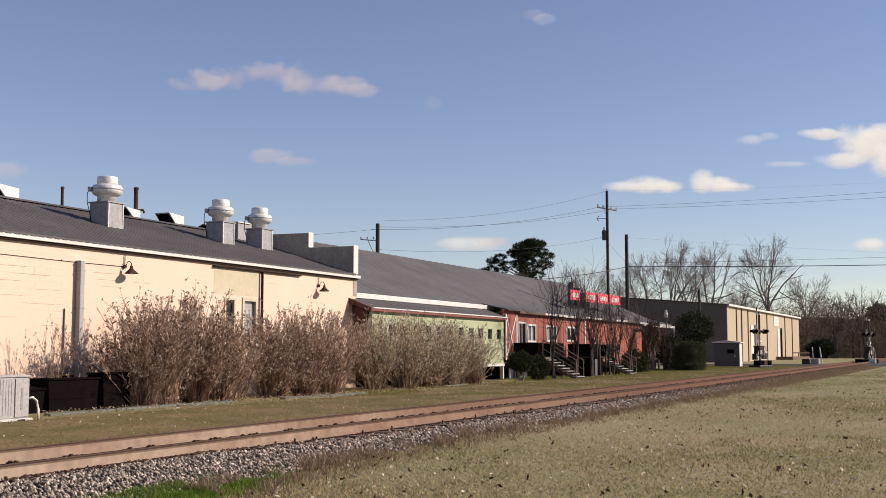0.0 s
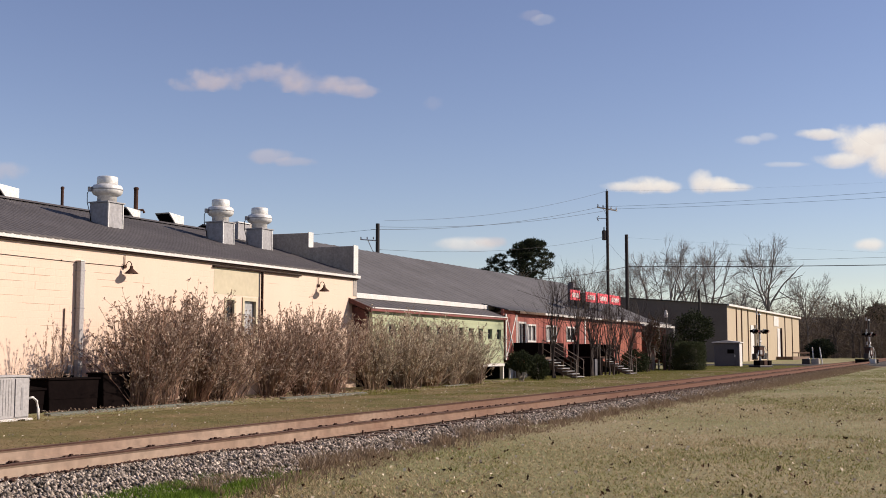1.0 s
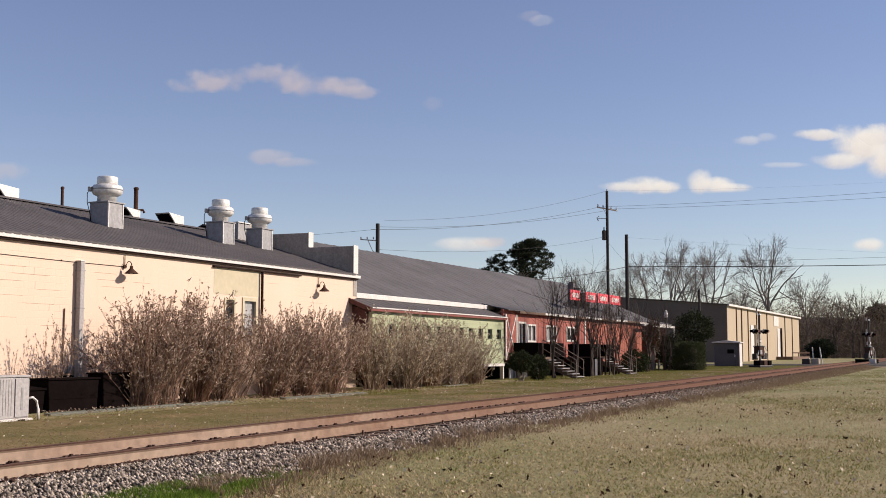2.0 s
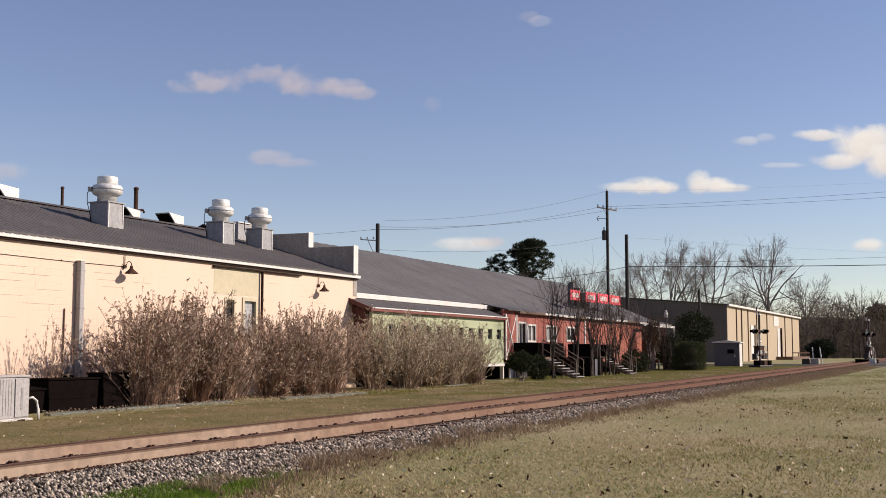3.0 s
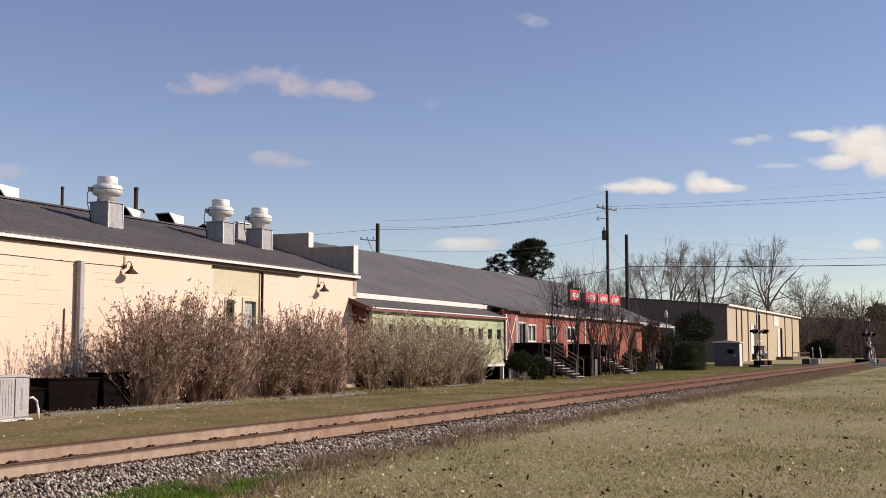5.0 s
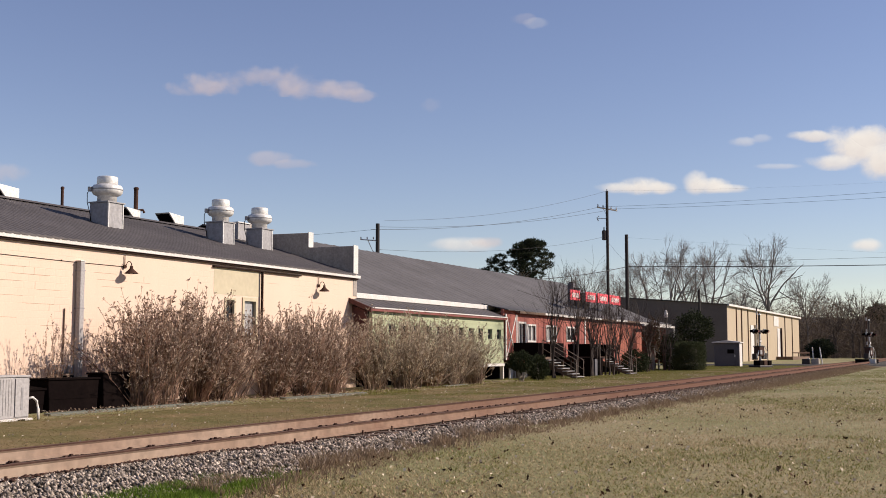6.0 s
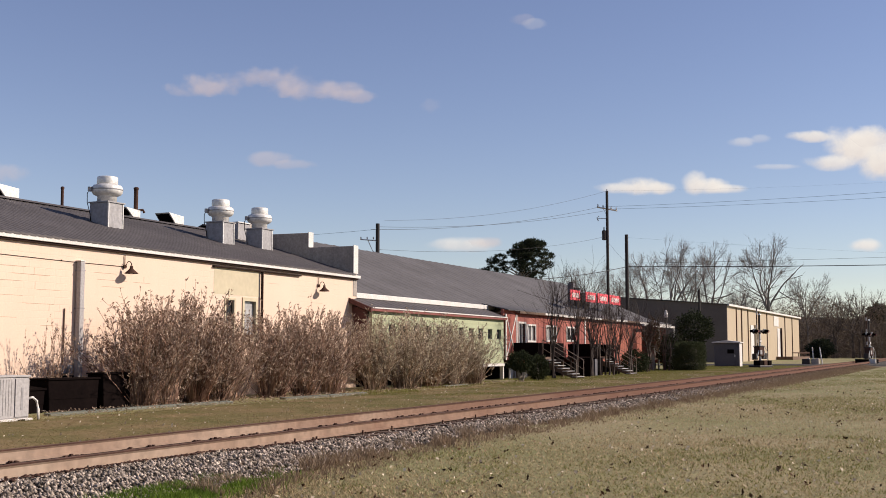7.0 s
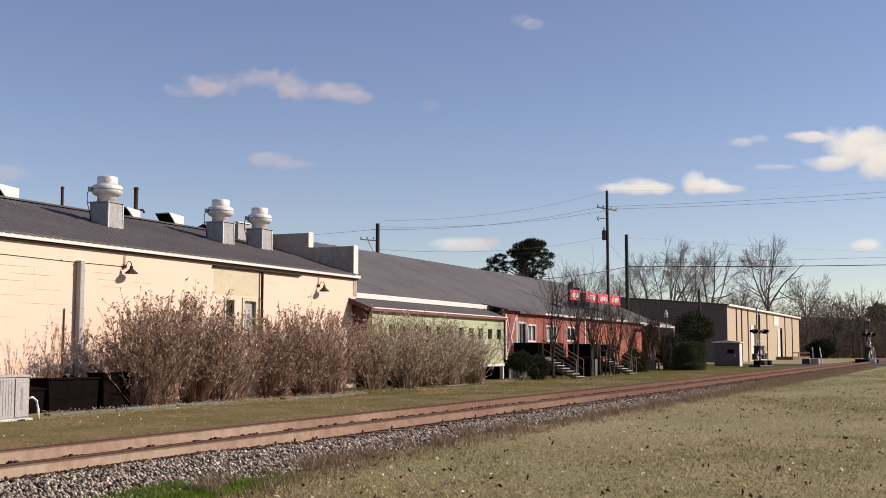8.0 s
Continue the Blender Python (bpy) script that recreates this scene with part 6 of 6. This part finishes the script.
# tan grass creeping over the far bank
n = 22000
y = 34 + 70 * rng.uniform(0, 1, n)
u = rng.uniform(1.0, 2.9, n)
p = np.stack([-10.62 - 0.0075 * (y - 10) + u, y, 0.005 * y + np.clip(0.12 - (u - 1.35) * 0.163, -0.05, 0.12)], 1)
keep = rng.uniform(0, 1, n) < np.clip((y - 34) / 26, 0, 1) * np.clip((u - 0.9) / 0.9, 0.25, 1)
v, f = blades(p[keep], 0.10, 0.014, 0.6, rng)
tagged(part_np("bank_grass", v, f, WEED_LEAF), "dry tan grass creeping over the far ballast bank", "grass", kind="stuff")

# fallen leaves: small pale ones, and dark curled ones lying in twos and threes
p = on_lawn(4200, 9.5, 80, 1.1, 2.0, 9)
p[:, 2] += 0.03
d = rng.normal(size=(len(p), 3))
d[:, 2] = np.abs(d[:, 2]) * 0.5
v, f = leaves(p, d, 0.050, 0.040, rng)
tagged(part_np("fallen_leaves", v, f, LITTER), "scattered pale fallen leaves on the lawn", "fallen leaves", kind="stuff")
p = np.repeat(on_lawn(300, 9.5, 52, 1.25, 2.0, 9), 3, 0)
p = p + rng.normal(0, 0.028, p.shape) * np.array([1, 1, 0.3]) + np.array([0, 0, 0.03])
d = rng.normal(size=(len(p), 3))
d[:, 2] = np.abs(d[:, 2]) * 0.9
v, f = leaves(p, d, 0.065, 0.034, rng)
tagged(part_np("dark_fallen_leaves", v, f, DARK_LITTER), "dark curled fallen leaves on the lawn", "fallen leaves", kind="stuff")
p = np.stack([rng.uniform(-20, -13.2, 1100), 12 + 60 * rng.uniform(0, 1, 1100), np.zeros(1100)], 1)
p[:, 2] = 0.005 * p[:, 1] + 0.06
v, f = leaves(p, np.abs(rng.normal(size=(1100, 3))), 0.05, 0.032, rng)
tagged(part_np("verge_leaves", v, f, LITTER), "pale fallen leaves on the verge", "fallen leaves", kind="stuff")
n = 2500
p = np.stack([rng.normal(-21.2, 0.7, n), rng.uniform(22, 52, n), np.zeros(n)], 1)
p[:, 2] = 0.005 * p[:, 1] + 0.06
v, f = leaves(p, rng.normal(size=(n, 3)) * np.array([1, 1, 0.5]), 0.07, 0.035, rng)
tagged(part_np("shrub_litter", v, f, DRY_LEAF), "dead leaves lying under the shrubs", "fallen leaves", kind="stuff")

# ---- ballast stones ----
n = 62000
y = 5 + 62 * rng.uniform(0, 1, n) ** 1.7
u = np.where(rng.uniform(0, 1, n) < 0.78, rng.uniform(0.80, 2.66, n), rng.uniform(-1.6, 0.8, n))
zz = np.interp(u, [-1.6, -1.5, 0.62, 0.86, 1.38, 2.7], [0.10, 0.12, 0.12, 0.118, 0.115, -0.06])
zz = zz + np.where(u > 0.8, 0.055 * np.clip((17 - y) / 4, 0, 1), 0.0)
zz = zz - np.where(u > np.interp(y, [10.5, 18], [2.6, 1.95]) + rng.normal(0, 0.08, n), 0.2, 0.0)
zz = zz + rng.uniform(-0.012, 0.016, n) + 0.005 * y
zz = zz - np.where(rng.uniform(0, 1, n) < np.clip((y - 24) / 36, 0, 0.85), 0.09, 0.0)  # sunk in grass farther on
c = np.stack([-10.62 - 0.0075 * (y - 10) + u, y, zz], 1)
base = np.array([(1, 0, 0), (0, 1, 0), (-1, 0, 0), (0, -1, 0), (0.15, 0.1, 0.95), (0, 0, -0.7)])
tri = np.array([(0, 1, 4), (1, 2, 4), (2, 3, 4), (3, 0, 4), (1, 0, 5), (2, 1, 5), (3, 2, 5), (0, 3, 5)])
a = rng.uniform(0, 2 * np.pi, n)
rot = np.stack([np.stack([np.cos(a), -np.sin(a), 0 * a], 1), np.stack([np.sin(a), np.cos(a), 0 * a], 1), np.stack([0 * a, 0 * a, 0 * a + 1], 1)], 1)
pts = base[None] * (1 + rng.uniform(-0.55, 0.55, (n, 6, 3)))
pts = np.einsum("nij,nkj->nki", rot, pts) * rng.uniform(0.010, 0.033, (n, 1, 1)) + c[:, None]
faces = (tri[None] + 6 * np.arange(n)[:, None, None]).reshape(-1, 3)
tagged(part_np("ballast_stones", pts.reshape(-1, 3), faces, STONE), "loose grey crushed-stone ballast", "ballast", kind="stuff")

# rust-stained chips and debris at the foot of the near rail
m = 3200
y = 6 + 55 * rng.uniform(0, 1, m) ** 1.5
w = np.array([noise.noise((q * 0.9, 3.0, 0)) for q in y])
u = 0.835 + np.abs(rng.normal(0, 0.07, m)) * np.clip(1.0 + 3.2 * w, 0.05, 3.5)
c = np.stack([-10.62 - 0.0075 * (y - 10) + u, y, 0.145 + 0.06 * np.clip((17 - y) / 4, 0, 1) + 0.005 * y], 1)
k = rng.integers(0, len(pts), m)
shape = (pts[k] - pts[k].mean(1, keepdims=True)) * rng.uniform(0.5, 1.3, (m, 1, 1)) * np.array([1.4, 1.4, 0.5])
tagged(part_np("rust_debris", (shape + c[:, None]).reshape(-1, 3), (tri[None] + 6 * np.arange(m)[:, None, None]).reshape(-1, 3), RUST_DARK),
       "dark rust-stained chips along the rail foot", "debris", kind="stuff")

# ---- sleepers, plates and spikes ----
sl = Build().box(-1.24, 1.24, -0.115, 0.115, -0.17, 0.0)
first = None
spk = Build()
i = 0
y = 4.0
rs = random.Random(11)
while y < 106 and i < 190:
    m = pose(track_x(y) + rs.uniform(-0.06, 0.06), y + rs.uniform(-0.03, 0.03), G(0, y) + 0.158 + rs.uniform(-0.012, 0.0), 0, 0, rs.uniform(-1.5, 1.5))
    if first is None:
        first = part("sleeper", sl, SLEEPER, track)
        ob = first
    else:
        ob = new("sleeper", first.data)
        ob.parent = track
    ob.matrix_basis = m
    for off in (-0.7525, 0.7525):
        cx, z = track_x(y) + off, G(0, y) + 0.168
        for s in (-1, 1):
            if s > 0 and rs.random() < 0.3:
                continue
            if off < 0 and s > 0:
                # raised spike heads on the inner side of the far rail
                for dy in (-0.17, -0.07, 0.05, 0.15):
                    if rs.random() < 0.6:
                        spk.box(cx + 0.085, cx + 0.12, y + dy, y + dy + 0.045, z - 0.01, z + rs.uniform(0.012, 0.034))
            if off > 0 and s > 0:
                # worked-up spikes beside the near rail
                for dy in (-0.06, 0.04):
                    if rs.random() < 0.6:
                        spk.box(cx + 0.085, cx + 0.108, y + dy, y + dy + 0.024, z - 0.02, z + rs.uniform(0.01, 0.06))
                continue
            spk.box(cx + s * 0.075, cx + s * 0.15, y - 0.08, y + 0.08, z - 0.01, z + 0.008)
            spk.box(cx + s * 0.085, cx + s * 0.12, y - 0.06, y - 0.02, z, z + rs.uniform(0.0, 0.04))
            spk.box(cx + s * 0.085, cx + s * 0.12, y + 0.03, y + 0.06, z, z + rs.uniform(0.0, 0.035))
    y += 0.54
    i += 1
part("plates_and_spikes", spk, RUST_DARK, track, "dark rusty tie plates and spikes")["kind"] = "stuff"


def motions():
    """Gusts that lean the shrubs, and the slow drift of the clouds."""
    rng = random.Random(7)
    gusts = ((0.0, 0.0), (0.5, 0.12), (1.0, 0.6), (1.5, 1.0), (2.2, 0.7), (3.0, 0.5), (3.5, 0.85), (4.0, 0.7), (4.5, 0.62), (5.2, 0.55), (6.0, 0.4), (6.5, 0.2), (7.0, 0.03), (8.0, 0.06))
    at_, force = [g[0] for g in gusts], [g[1] for g in gusts]
    for e, turn in SHRUBS:
        lag = 0.012 * (e.matrix_basis.translation.y - 26.0)
        reach = 1.0 if e.matrix_basis.translation.y < 33 else 0.6
        way = Vector((0.903, 0.43, 0)) @ Matrix.Rotation(turn, 3, "Z")
        for c in e.children:
            share, ph, w2 = rng.uniform(0.5, 1.25) * reach, rng.uniform(0, 6), rng.uniform(6.0, 9.5)
            rows = []
            for k in range(61):
                t = min(k * 8.0 / 60, 8.0)
                g = float(np.interp(t - lag, at_, force))
                a = share * 2.3 * g + (0.12 + 0.3 * g) * math.sin(w2 * t + ph)
                side = (0.1 + 0.25 * g) * math.sin(0.7 * w2 * t + 2 * ph)
                rows.append((t, pose(0, 0, 0, -way.y * a + way.x * side, way.x * a + way.y * side, 0)))
            walk(c, rows)
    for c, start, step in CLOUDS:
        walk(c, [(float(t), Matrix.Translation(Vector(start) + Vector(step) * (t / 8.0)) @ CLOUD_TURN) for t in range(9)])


motions()
